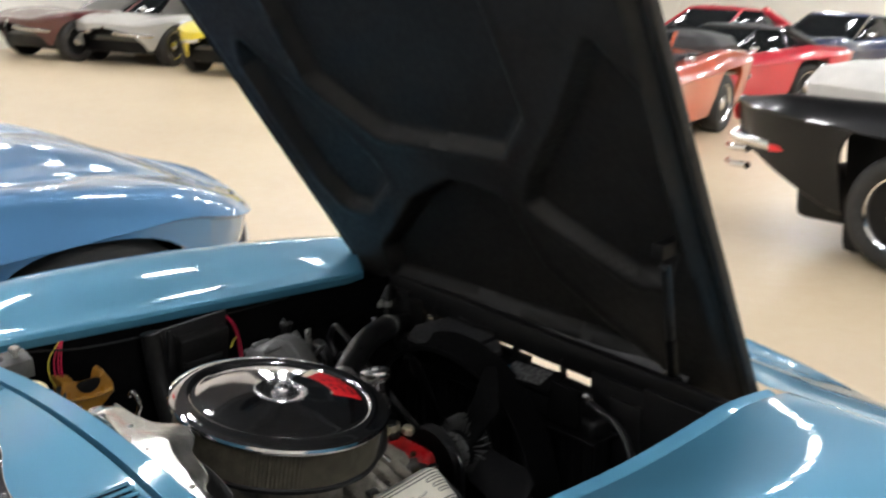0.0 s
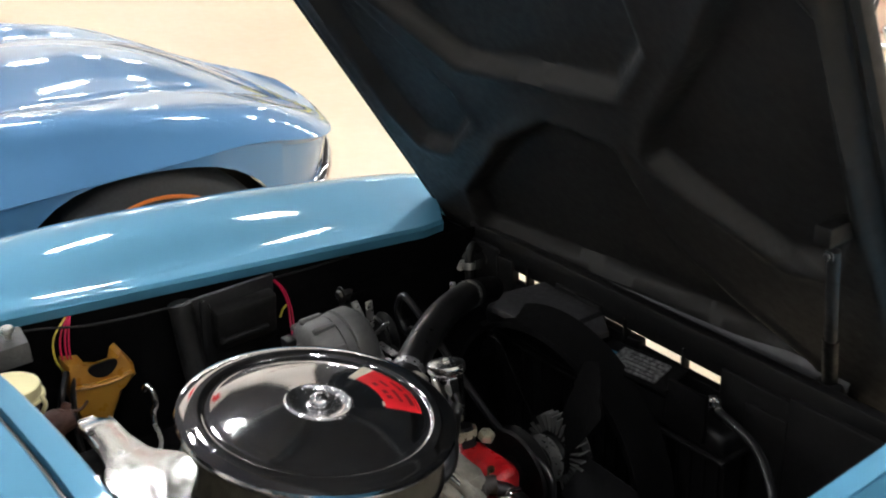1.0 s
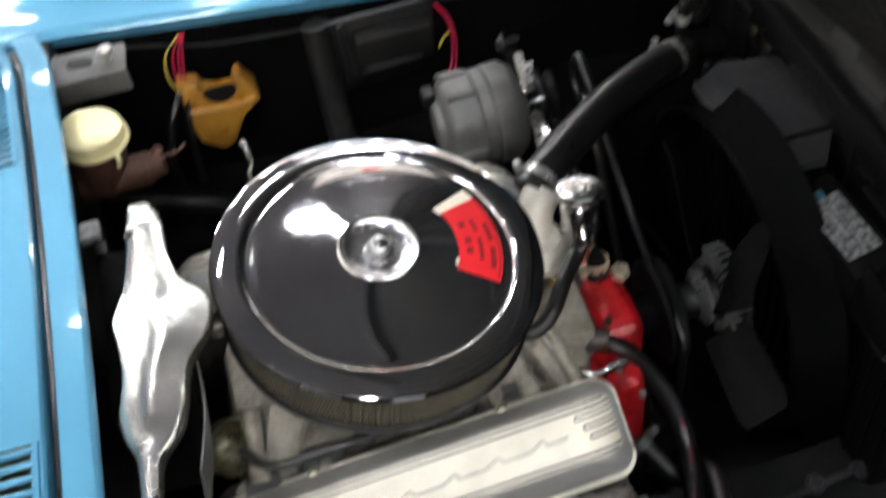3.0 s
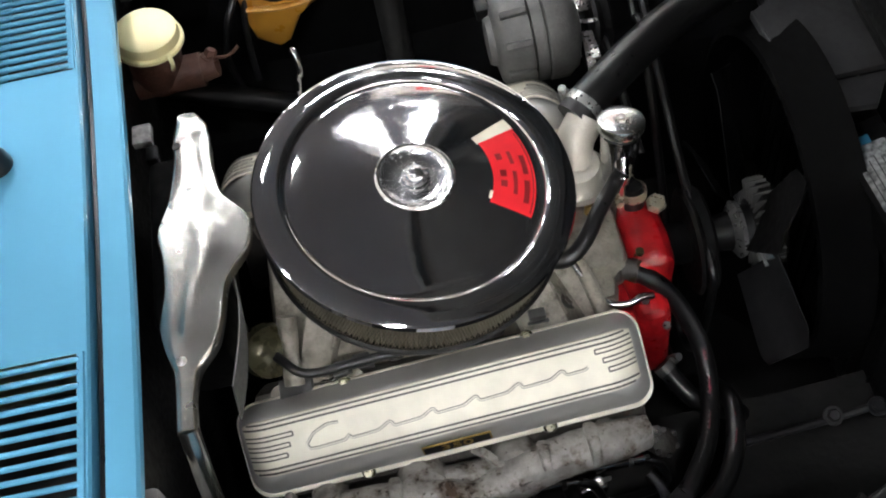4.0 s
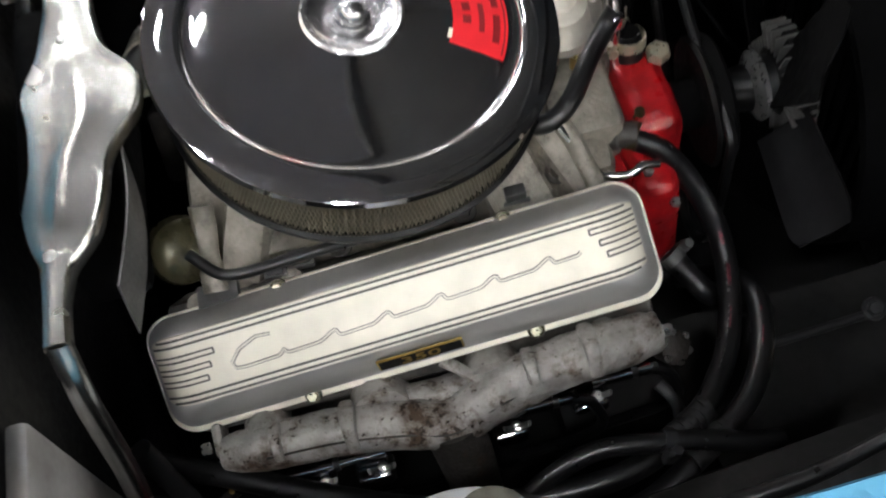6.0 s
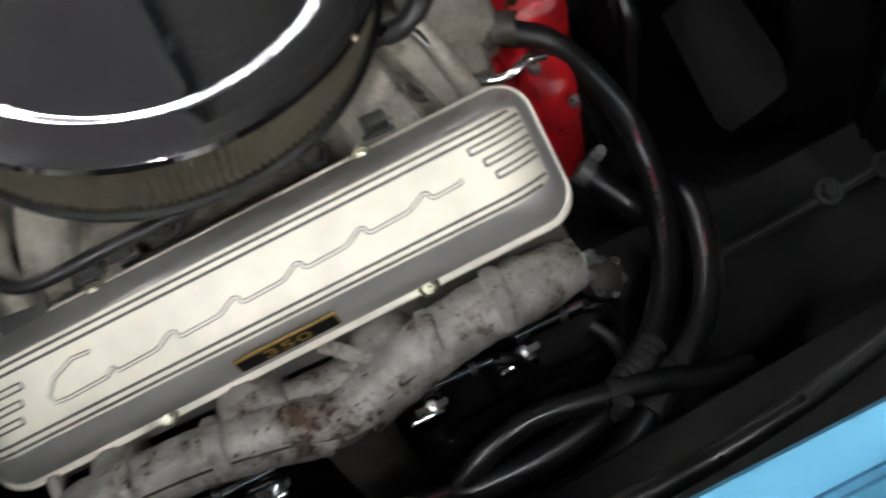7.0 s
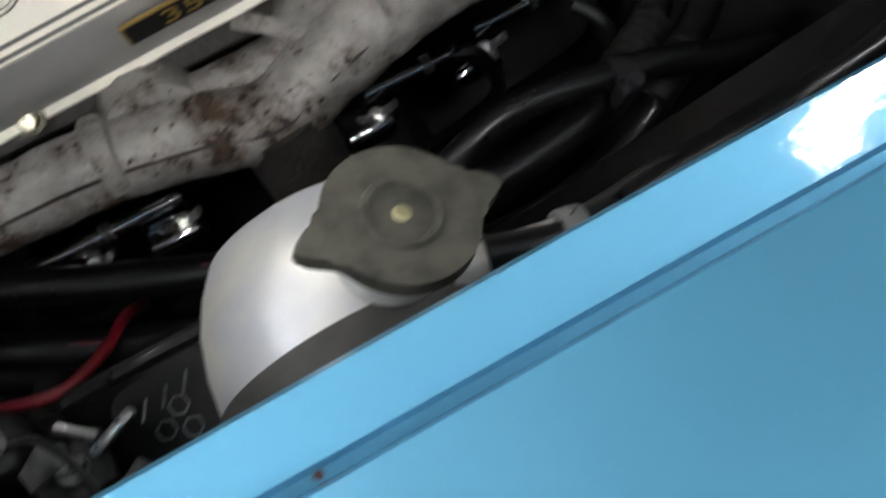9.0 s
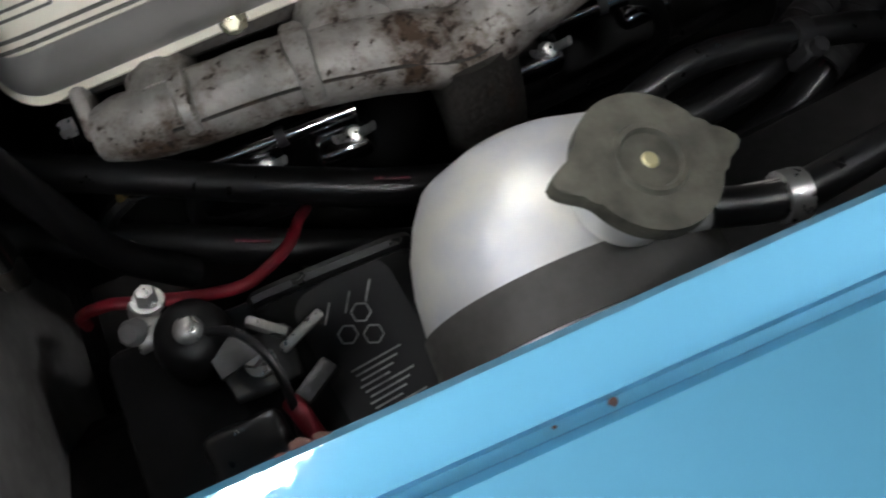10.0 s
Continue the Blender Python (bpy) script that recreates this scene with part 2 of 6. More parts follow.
WHITEVINYL = mat("white_soft_top_vinyl", (0.74, 0.72, 0.68), 0.6, 0, 0.06, 9, 0.3, 120)
GUM = mat("grey_weatherstrip", (0.06, 0.06, 0.065), 0.5, 0, 0.2, 20, 0.3, 120)


def paint(name, col):
    dark = max(col) < 0.05
    return mat(name, col, 0.3, 0.0, 0.06, 3, 0.0, 300, coat=0.35 if dark else 1.0, rvar=0.04, spec=0.12 if dark else 0.5)


# ---- mesh helpers ----
BASE = {}


def thing(name, base, label, category, group="", kind=""):
    ob = new(name)
    ob.empty_display_size = 0.05
    ob.location = base
    BASE[ob] = Vector(base)
    return tagged(ob, label, category, group, kind)


def part(name, bm, material, parent, label="", smooth=40):
    me = bpy.data.meshes.new(name)
    base = BASE[parent]
    bmesh.ops.translate(bm, vec=-base, verts=bm.verts)
    bmesh.ops.recalc_face_normals(bm, faces=bm.faces)
    bm.to_mesh(me)
    bm.free()
    me.shade_smooth()
    me.set_sharp_from_angle(angle=radians(smooth))
    me.materials.append(material)
    ob = new(name, me)
    ob.parent = parent
    BASE[ob] = base
    return tagged(ob, label) if label else ob


def solid(name, bm, material, label, category, kind="", smooth=40, group=""):
    """A top-level thing or piece of the setting that is one mesh."""
    me = bpy.data.meshes.new(name)
    lo = Vector([sum(v.co[i] for v in bm.verts) / len(bm.verts) for i in range(3)])
    lo.z = min(v.co.z for v in bm.verts)
    bmesh.ops.translate(bm, vec=-lo, verts=bm.verts)
    bmesh.ops.recalc_face_normals(bm, faces=bm.faces)
    bm.to_mesh(me)
    bm.free()
    me.shade_smooth()
    me.set_sharp_from_angle(angle=radians(smooth))
    me.materials.append(material)
    ob = new(name, me)
    ob.location = lo
    BASE[ob] = lo
    return tagged(ob, label, category, group, kind)


def grid(rows, close_u=False, close_v=False):
    """A sheet through rows of points."""
    bm = bmesh.new()
    vs = [[bm.verts.new(p) for p in row] for row in rows]
    n, m = len(vs), len(vs[0])
    for i in range(n if close_u else n - 1):
        for j in range(m if close_v else m - 1):
            a, b, c, d = vs[i][j], vs[(i + 1) % n][j], vs[(i + 1) % n][(j + 1) % m], vs[i][(j + 1) % m]
            try:
                bm.faces.new((a, b, c, d))
            except ValueError:
                pass
    return bm


def add(bm, other):
    """Joins other into bm."""
    tmp = bpy.data.meshes.new("tmp")
    other.to_mesh(tmp)
    other.free()
    bm.from_mesh(tmp)
    bpy.data.meshes.remove(tmp)
    return bm


def moved(bm, m):
    bmesh.ops.transform(bm, matrix=m, verts=bm.verts)
    return bm


def box(x0, x1, y0, y1, z0, z1, bevel=0.0, seg=2):
    bm = bmesh.new()
    bmesh.ops.create_cube(bm, size=1)
    for v in bm.verts:
        v.co = Vector(((x0 + x1) / 2 + v.co.x * (x1 - x0), (y0 + y1) / 2 + v.co.y * (y1 - y0), (z0 + z1) / 2 + v.co.z * (z1 - z0)))
    if bevel:
        bmesh.ops.bevel(bm, geom=bm.edges[:], offset=bevel, segments=seg, affect="EDGES", profile=0.5)
    return bm


def lathe(profile, n=48, m=None):
    """Turns (radius, height) pairs round z; then moves by m."""
    rows = []
    for r, z in profile:
        rows.append([(r * math.cos(2 * math.pi * k / n), r * math.sin(2 * math.pi * k / n), z) for k in range(n)])
    bm = grid(rows, close_v=True)
    bmesh.ops.remove_doubles(bm, verts=bm.verts, dist=1e-6)
    if m is not None:
        moved(bm, m)
    return bm


def spline(points, steps=8):
    """Catmull-Rom points through the given ones."""
    p = [Vector(q) for q in points]
    if len(p) == 2:
        return p
    p = [2 * p[0] - p[1]] + p + [2 * p[-1] - p[-2]]
    out = []
    for i in range(1, len(p) - 2):
        for k in range(steps):
            t = k / steps
            a, b, c, d = p[i - 1 : i + 3]
            out.append(0.5 * (2 * b + (c - a) * t + (2 * a - 5 * b + 4 * c - d) * t * t + (3 * b - a - 3 * c + d) * t**3))
    return out + [p[-2]]


def tube(points, radius, n=14, steps=8, ends=True, flat=1.0):
    """A round bar or hose along a smooth path; radius may be a function of the share of the way."""
    path = spline(points, steps)
    up = Vector((0, 0, 1))
    rows = []
    side = None
    for i, q in enumerate(path):
        d = (path[min(i + 1, len(path) - 1)] - path[max(i - 1, 0)]).normalized()
        if side is None:
            side = d.cross(up)
            if side.length < 0.1:
                side = d.cross(Vector((1, 0, 0)))
        side = (side - d * side.dot(d)).normalized()
        over = side.cross(d)
        r = radius(i / (len(path) - 1)) if callable(radius) else radius
        rows.append([q + r * (math.cos(2 * math.pi * k / n) * side + flat * math.sin(2 * math.pi * k / n) * over) for k in range(n)])
    bm = grid(rows, close_v=True)
    if ends:
        bm.verts.ensure_lookup_table()
        for s in (0, (len(rows) - 1) * n):
            bm.faces.new([bm.verts[s + k] for k in range(n)])
    return bm


def along(p, d, up=(0, 0, 1)):
    """A frame at p whose z points along d."""
    z = Vector(d).normalized()
    x = Vector(up).cross(z)
    if x.length < 1e-3:
        x = Vector((1, 0, 0)).cross(z)
    x.normalize()
    y = z.cross(x)
    m = Matrix((x, y, z)).transposed().to_4x4()
    m.translation = Vector(p)
    return m


def hexbolt(p, d, r=0.008, h=0.006, washer=True):
    prof = [(0, h), (r * 0.8, h), (r, h * 0.75), (r, 0), (0, 0)]
    bm = lathe(prof, 6)
    if washer:
        add(bm, lathe([(0, 0.0015), (r * 1.45, 0.0015), (r * 1.5, 0), (r * 1.5, -0.001), (0, -0.001)], 18))
    return moved(bm, along(p, d))


def clamp(p, d, r):
    """A worm-drive hose clamp round a hose: band and screw."""
    bm = lathe([(r, -0.006), (r + 0.0015, -0.006), (r + 0.0018, 0), (r + 0.0015, 0.006), (r, 0.006)], 32)
    add(bm, box(r - 0.001, r + 0.009, -0.012, 0.012, -0.006, 0.006, 0.002, 1))
    s = lathe([(0, 0.006), (0.005, 0.006), (0.0055, 0.004), (0.0055, 0), (0, 0)], 8)
    add(bm, moved(s, along((r + 0.005, 0.012, 0), (0, 1, 0))))
    return moved(bm, along(p, d))


def prism(outline, z0, z1, bevel=0.0, seg=2):
    """A plate from an outline of (x, y)."""
    bm = bmesh.new()
    lo = [bm.verts.new((x, y, z0)) for x, y in outline]
    hi = [bm.verts.new((x, y, z1)) for x, y in outline]
    bm.faces.new(lo[::-1])
    top = bm.faces.new(hi)
    n = len(lo)
    for i in range(n):
        bm.faces.new((lo[i], lo[(i + 1) % n], hi[(i + 1) % n], hi[i]))
    if bevel:
        bmesh.ops.bevel(bm, geom=list(top.edges), offset=bevel, segments=seg, affect="EDGES", profile=0.5)
    return bm


def rounded(w, h, r, n=6):
    """Outline of a rounded rectangle about the origin."""
    pts = []
    for cx, cy, a0 in ((w / 2 - r, h / 2 - r, 0), (-w / 2 + r, h / 2 - r, 90), (-w / 2 + r, -h / 2 + r, 180), (w / 2 - r, -h / 2 + r, 270)):
        for k in range(n + 1):
            a = radians(a0 + 90 * k / n)
            pts.append((cx + r * math.cos(a), cy + r * math.sin(a)))
    return pts


def lerp(x, xs, ys):
    return float(np.interp(x, xs, ys))


def ease(x, a, b):
    t = min(1.0, max(0.0, (x - a) / (b - a)))
    return t * t * (3 - 2 * t)


# ---- the hall ----
HX0, HX1, HY0, HY1, HZ = -9.0, 26.0, -9.0, 18.0, 5.2
solid("floor", box(HX0, HX1, HY0, HY1, -0.1, 0.0), FLOOR, "polished tan epoxy showroom floor", "floor", "structure")
solid("wall_north", box(HX0, HX1, HY1, HY1 + 0.15, 0, HZ), WALLWHITE, "plain white painted showroom wall", "wall", "structure")
solid("wall_south", box(HX0, HX1, HY0 - 0.15, HY0, 0, HZ), WALLWHITE, "plain white painted showroom wall", "wall", "structure")
solid("wall_east", box(HX1, HX1 + 0.15, HY0, HY1, 0, HZ), WALLWHITE, "plain white painted showroom wall", "wall", "structure")
solid("wall_west", box(HX0 - 0.15, HX0, HY0, HY1, 0, HZ), WALLWHITE, "plain white painted showroom wall", "wall", "structure")
solid("ceiling", box(HX0, HX1, HY0, HY1, HZ, HZ + 0.1), CEILING, "dark painted showroom ceiling", "ceiling", "structure")


def ceiling_light(x, y):
    t = thing("ceiling_light", (x, y, HZ), "white twin-tube strip fixture hung under the ceiling", "ceiling light", "strip lights of the hall")
    part("housing", box(x - 0.34, x + 0.34, y - 0.2, y + 0.2, HZ - 0.57, HZ - 0.51, 0.008), FIXTURE, t)
    for d in (-0.25, 0.25):
        part("hanger", box(x + d - 0.006, x + d + 0.006, y - 0.006, y + 0.006, HZ - 0.51, HZ), STEEL, t)
    for d in (-0.055, 0.055):
        part("lamp_tube", box(x - 0.31, x + 0.31, y + d - 0.022, y + d + 0.022, HZ - 0.61, HZ - 0.572, 0.010), TUBE, t)
    return t


# a white header beam hangs under the ceiling, in line with the rows of lamps
beam = thing("header_beam", (3.3, 8.1, 4.0), "white painted header beam under the ceiling with a red sign", "beam", kind="structure")
bframe = pose(3.3, 8.1, 0, 0, 0, 33)
part("beam_face", moved(box(-3.6, 3.9, 0.0, 0.25, 3.9, HZ, 0.01), bframe), WALLWHITE, beam)
part("sign_panel", moved(box(-2.25, -1.65, -0.03, -0.004, 4.25, 4.85, 0.004), bframe), DECALRED, beam, "plain red sign panel")

first = ceiling_light(0.0, 0.0)
spots = []
for a in range(-14, 16):
    for b in range(-8, 9):
        x, y = 1.4 + 1.7 * a - 2.3 * b, 3.2 + 1.1 * a + 3.55 * b
        if HX0 + 1 < x < HX1 - 1 and HY0 + 1 < y < HY1 - 1 and (b or a not in (-1, -2, 0, 1)) and (b != 1 or a not in (-2, -1, 0, 1)) and (a, b) not in ((-1, -1), (-2, -1)) and abs((y - 8.1) * 0.839 - (x - 3.3) * 0.545) > 0.6:
            spots.append((x, y))
spots += [(-0.2, 3.85), (-2.15, 3.35), (1.0, 3.95), (2.55, 3.85), (2.9, -1.2), (-0.7, -2.2)]
for x, y in spots[1:]:
    copy_thing(first, pose(x, y, HZ, 0, 0, 33))
first.matrix_basis = pose(*spots[0], HZ, 0, 0, 33)


# ---- cars: one body shape for the line of sports cars ----
XF, XR, ARCH = 0.42, -2.05, 0.365


def half_width(x):
    w = 0.86 * (1 - max(0.0, (x - 0.42) / 0.76) ** 3) ** 0.45 if x > 0.42 else 0.86
    w -= 0.045 * math.exp(-(((x + 0.85) / 0.45) ** 2))
    if x < -2.4:
        w *= (1 - min(1.0, ((-2.4 - x) / 0.95)) ** 3) ** 0.4
    return max(w, 0.02)


def crest(x):
    if x > -0.2:
        return 0.888 - 0.14 * (x + 0.2) ** 1.6
    return lerp(x, (-3.3, -2.8, -2.05, -1.3, -0.9, -0.2), (0.70, 0.82, 0.90, 0.87, 0.865, 0.888))


def lip_y(x):
    return 0.472 - 0.055 * x


def lip_z(x):
    return 0.833 - 0.085 * x


def lip_shift(x):
    """How far the lip of the right fender sits out and down from the left one's line."""
    return 0.006 * ease(-x, -0.7, -0.5), 0.012 * math.exp(-(((x - 0.3) / 0.2) ** 2)) * ease(-x, -0.7, -0.5)


def ground(x):
    """Height of the ground in a car's own frame: the cars stand nose up."""
    return 0.08 - 0.09 * max(x, -0.5)


def sill(x):
    z = lerp(x, (-3.3, -3.0, -2.5, 0.82, 0.92, 1.06, 1.18), (0.48, 0.42, 0.3, 0.24, 0.34, 0.45, 0.53))
    for c in (XF, XR):
        d = abs(x - c)
        if d < ARCH:
            z = max(z, ground(x) + 0.33 + 0.33 * (1 - (d / ARCH) ** 2.7) ** (1 / 2.4))
    return z


def body_section(x, closed, side=1):
    """(s, z) pairs from the hood opening, or the middle, out to the sill."""
    w, zc = half_width(x), crest(x)
    k = min(1.0, w / 0.7)
    yl, zl = lip_y(max(x, -0.35)) * k, lip_z(max(min(x, 1.2), -0.3))
    if side < 0 and not closed:
        yl, zl = yl + lip_shift(x)[0], zl - lip_shift(x)[1]
    nose = ease(x, 0.62, 1.18)
    zk = 0.712 - 0.13 * nose
    zc = zc + (zk + 0.02 - zc) * nose**1.3
    zl = min(zl, zc - 0.012 * (1 - nose))
    cr = max(0.02, 0.503 - yl) if x < 0.58 else 0.03
    if side < 0 and x < 0.58:
        cr = 0.0278 + 0.012 * x
    if not closed and side > 0:
        yl += 0.11 * ease(x, 0.52, 0.61)
    if closed:
        high = 0.035 * (1 - nose) * ease(x, -3.2, -2.6)
        pts = [(yl * f, zl + high * (1 - f * f)) for f in (0.0, 0.25, 0.5, 0.75, 0.9, 1.0)]
    elif side > 0:
        pts = [(yl + 0.004, zl - 0.022), (yl + 0.001, zl - 0.006), (yl + 0.006, zl), (yl + 0.5 * cr, zl + 0.002), (yl + cr - 0.004, zl + 0.002), (yl + cr - 0.002, zl + 0.0022), (yl + cr, zl + 0.0024), (yl + cr + 0.002, zl + 0.0026), (yl + cr + 0.004, zl + 0.0028)]
    else:
        pts = [(yl + 0.004, zl - 0.045), (yl, zl - 0.009), (yl + 0.003, zl - 0.003), (yl + 0.5 * cr, zl - 0.0056), (yl + cr - 0.0045, zl - 0.0078), (yl + cr - 0.0034, zl - 0.012), (yl + cr + 0.0004, zl - 0.012), (yl + cr + 0.0012, zl - 0.006), (yl + cr + 0.004, zl + 0.001)]
    ys = max(0.031, cr + 0.012) if not closed else 0.031
    sc = max(w - 0.17 * k, yl + (ys + 0.02) * k)
    for f in (0.1, 0.2, 0.35, 0.5, 0.65, 0.8, 0.91, 1.0):
        pts.append((yl + ys * k + (sc - yl - ys * k) * f, zl + 0.003 + (zc - zl - 0.003) * math.sin(0.5 * math.pi * f)))
    for f in (0.25, 0.5, 0.75, 0.9, 1.0):
        pts.append((sc + (w - sc) * f, zc - (zc - zk) * f**2.0))
    zb = min(sill(x), zk - 0.006)
    for f in (0.03, 0.25, 0.5, 0.75, 0.97, 1.0):
        z = zk - 0.004 - (zk - 0.004 - zb) * f
        pts.append((w - 0.012 - (0.13 + 0.25 * nose) * max(0.0, (0.68 - z) / 0.5) ** 1.6 * k - (0.03 if f == 1.0 else 0.0), z))
    lift = 0.09 * max(0.0, -0.5 - x)
    return [(q, z + lift) for q, z in pts]


def stations(a, b):
    xs = list(np.linspace(a, b, int((b - a) / 0.05) + 2))
    xs += [1.178 - 0.16 * q * q for q in np.linspace(0, 1, 12)] + [-3.3 + 0.3 * q * q for q in np.linspace(0, 1, 10)]
    for c in (XF, XR):
        for e in (-1, 1):
            for q in (1.0, 0.99, 0.96, 0.9, 0.8):
                xs.append(c + e * ARCH * q)
    return sorted(x for x in set(round(float(x), 4) for x in xs) if a - 1e-6 <= x <= b + 1e-6)


def wheel(parent, x, y, side, mats, line=False):
    """A wheel as a part of a car, with tyre and rim as its pieces."""
    m = along((x, y, 0.33 + ground(x) + 0.09 * max(0.0, -0.5 - x)), (0, side, 0), (0, 0, 1))
    w = part("wheel", lathe([(0.0, 0.02), (0.05, 0.03), (0.06, 0.0), (0.0, 0.0)], 24, m), mats[1], parent)
    part("tyre", lathe([(0.2, 0.06), (0.215, 0.085), (0.25, 0.098), (0.29, 0.095), (0.318, 0.075), (0.33, 0.05), (0.33, -0.06), (0.315, -0.09), (0.22, -0.09), (0.2, -0.06)], 48, m), TYRE, w)
    part("rim", lathe([(0.205, 0.07), (0.212, 0.082), (0.2, 0.078), (0.185, 0.045), (0.15, 0.03), (0.13, 0.045), (0.085, 0.055), (0.06, 0.075), (0.0, 0.08)], 40, m), mats[0], w)
    if line:
        part("tyre_line", lathe([(0.248, 0.0975), (0.250, 0.1), (0.256, 0.1002), (0.258, 0.098)], 64, m), ORANGELINE, w, "thin orange sidewall line")


def side_sheet(xs, side, closed):
    rows = [[(x, side * s, z) for s, z in body_section(x, closed, side)] for x in xs]
    if closed and xs[-1] > 1.17:
        rows.append([(xs[-1] + 0.012, 0.0, 0.35 * z + 0.65 * 0.6) for x, y, z in rows[-1]])
    if closed and xs[0] < -3.29:
        rows.insert(0, [(xs[0] - 0.012, 0.0, 0.7 * z + 0.3 * 0.9) for x, y, z in rows[0]])
    return grid(rows)


def sports_car(label, body_paint, roof, detail=False, line=False, folded=False):
    """A closed low sports car at the origin, nose towards +x."""
    t = thing("sports_car", (0, 0, 0), label, "car")
    xs = stations(-3.3, 1.178)
    bm = side_sheet(xs, 1, True)
    add(bm, side_sheet(xs, -1, True))
    bmesh.ops.remove_doubles(bm, verts=bm.verts, dist=1e-4)
    part("body", bm, body_paint, t, smooth=28)
    under = box(-2.8, 0.75, -0.6, 0.6, 0.25, 0.55, 0.05)
    for v in under.verts:
        v.co.z -= 0.09 * v.co.x
    part("underbody", under, PLASTIC, t)
    part("rear_well_liner", box(-2.5, -1.6, -0.6, 0.6, 0.3, 0.90, 0.05), PLASTIC, t)
    for s in (1, -1):
        for c in (XF, XR):
            part("wheel_well", lathe([(0.0, -0.02), (0.32, -0.02), (0.325, -0.2), (0.0, -0.22)], 40, along((c, s * 0.8, 0.33 + ground(c) + 0.09 * max(0.0, -0.5 - c)), (0, s, 0))), PLASTIC, t)
            wheel(t, c, s * 0.72, s, (CHROME, STEEL), line)
    # cabin
    lift = lambda x: 0.09 * max(0.0, -0.5 - x)
    if folded:
        tub = [[(-1.2 + 0.62 * f * px, 0.56 * f * py, z) for px, py in rounded(2, 2, 0.35, 5)] for f, z in ((1.04, 0.985), (1.0, 1.0), (0.94, 0.985), (0.9, 0.8), (0.02, 0.8))]
        part("cockpit", grid(tub, close_v=True), VINYL, t)
        top = [[(-2.4 + 0.45 * f * px + 0.06 * math.sin(5 * py), 0.62 * f * py, z + 0.02 * math.sin(9 * py + 4 * px)) for px, py in rounded(2, 2, 0.35, 7)] for f, z in ((1.0, 0.94), (1.02, 1.08), (0.9, 1.17), (0.55, 1.22), (0.02, 1.235))]
        part("folded_top", grid(top, close_v=True), roof, t, "folded white soft top")
        part("windscreen", grid([[(-0.5 - 0.4 * f, y * (1 - 0.1 * f), 0.88 + 0.34 * f) for y in np.linspace(-0.62, 0.62, 9)] for f in np.linspace(0, 1, 5)]), GLASSDARK, t)
    else:
        secs = []
        for z, xa, xb, w in ((0.86, -2.35, -0.42, 0.66), (0.98, -2.2, -0.62, 0.64), (1.13, -1.95, -0.88, 0.58), (1.23, -1.75, -1.08, 0.52)):
            secs.append([((xa + xb) / 2 + (xb - xa) / 2 * px, w * py, z) for px, py in rounded(2, 2, 0.35, 5)])
        part("glasshouse", grid(secs, close_v=True), GLASSDARK, t)
        top = [[((-1.75 - 1.08) / 2 + 0.36 * f * px, 0.54 * f * py, z) for px, py in rounded(2, 2, 0.35, 5)] for f, z in ((1.0, 1.225), (1.0, 1.245), (0.8, 1.275), (0.4, 1.288), (0.02, 1.29))]
        part("roof", grid(top, close_v=True), roof, t)
    for s in (1, -1):
        part("windshield_post", tube([(-0.5, s * 0.62, 0.86), (-1.12, s * 0.5, 1.24)] if not folded else [(-0.5, s * 0.62, 0.88), (-0.9, s * 0.56, 1.22)], 0.022, 8), CHROME if detail else body_paint, t)
        part("door_mirror", moved(box(-0.03, 0.03, -0.05, 0.05, -0.035, 0.035, 0.015), pose(-0.75, s * 0.8, 0.97)), CHROME, t)
        if not folded:
            part("rear_post", tube([(-2.3, s * 0.62, 1.0), (-1.72, s * 0.5, 1.24)], 0.07, 8), roof, t)
            part("door_pillar", tube([(-1.62, s * 0.67, 0.95), (-1.58, s * 0.535, 1.235)], 0.018, 8), CHROME, t)
        part("bumper", tube([(0.88, s * 0.69, 0.46), (1.0, s * 0.58, 0.46), (1.14, s * 0.36, 0.46), (1.2, s * 0.2, 0.48)], 0.028, 10), CHROME, t)
        part("rear_bumper", tube([(-2.85, s * 0.78, 0.72), (-3.2, s * 0.62, 0.73), (-3.36, s * 0.25, 0.74)], 0.035, 10), CHROME, t)
        part("tail_lamp", lathe([(0, 0.02), (0.05, 0.015), (0.055, 0), (0, 0)], 20, along((-3.3, s * 0.42, 0.86), (-1, 0, 0))), DECALRED, t)
    for ob in t.children:
        if not ob.name.startswith(("wheel", "underbody")):
            for v in ob.data.vertices if ob.data else ():
                v.co.z += lift(v.co.x) * min(1.0, max(0.1, (v.co.z - 0.3) / 0.35))
    part("grille", box(0.86, 0.9, -0.46, 0.46, 0.36, 0.54, 0.01), GLASSDARK, t)
    return t


RAKE = Matrix.Translation((0, 0, -0.08)) @ Matrix.Rotation(-math.atan(0.09), 4, "Y")


def place(car, x, y, heading, scale=1.0):
    car.matrix_basis = pose(x, y, 0, 0, 0, heading) @ RAKE @ Matrix.Diagonal((scale, scale, scale, 1))
    return car


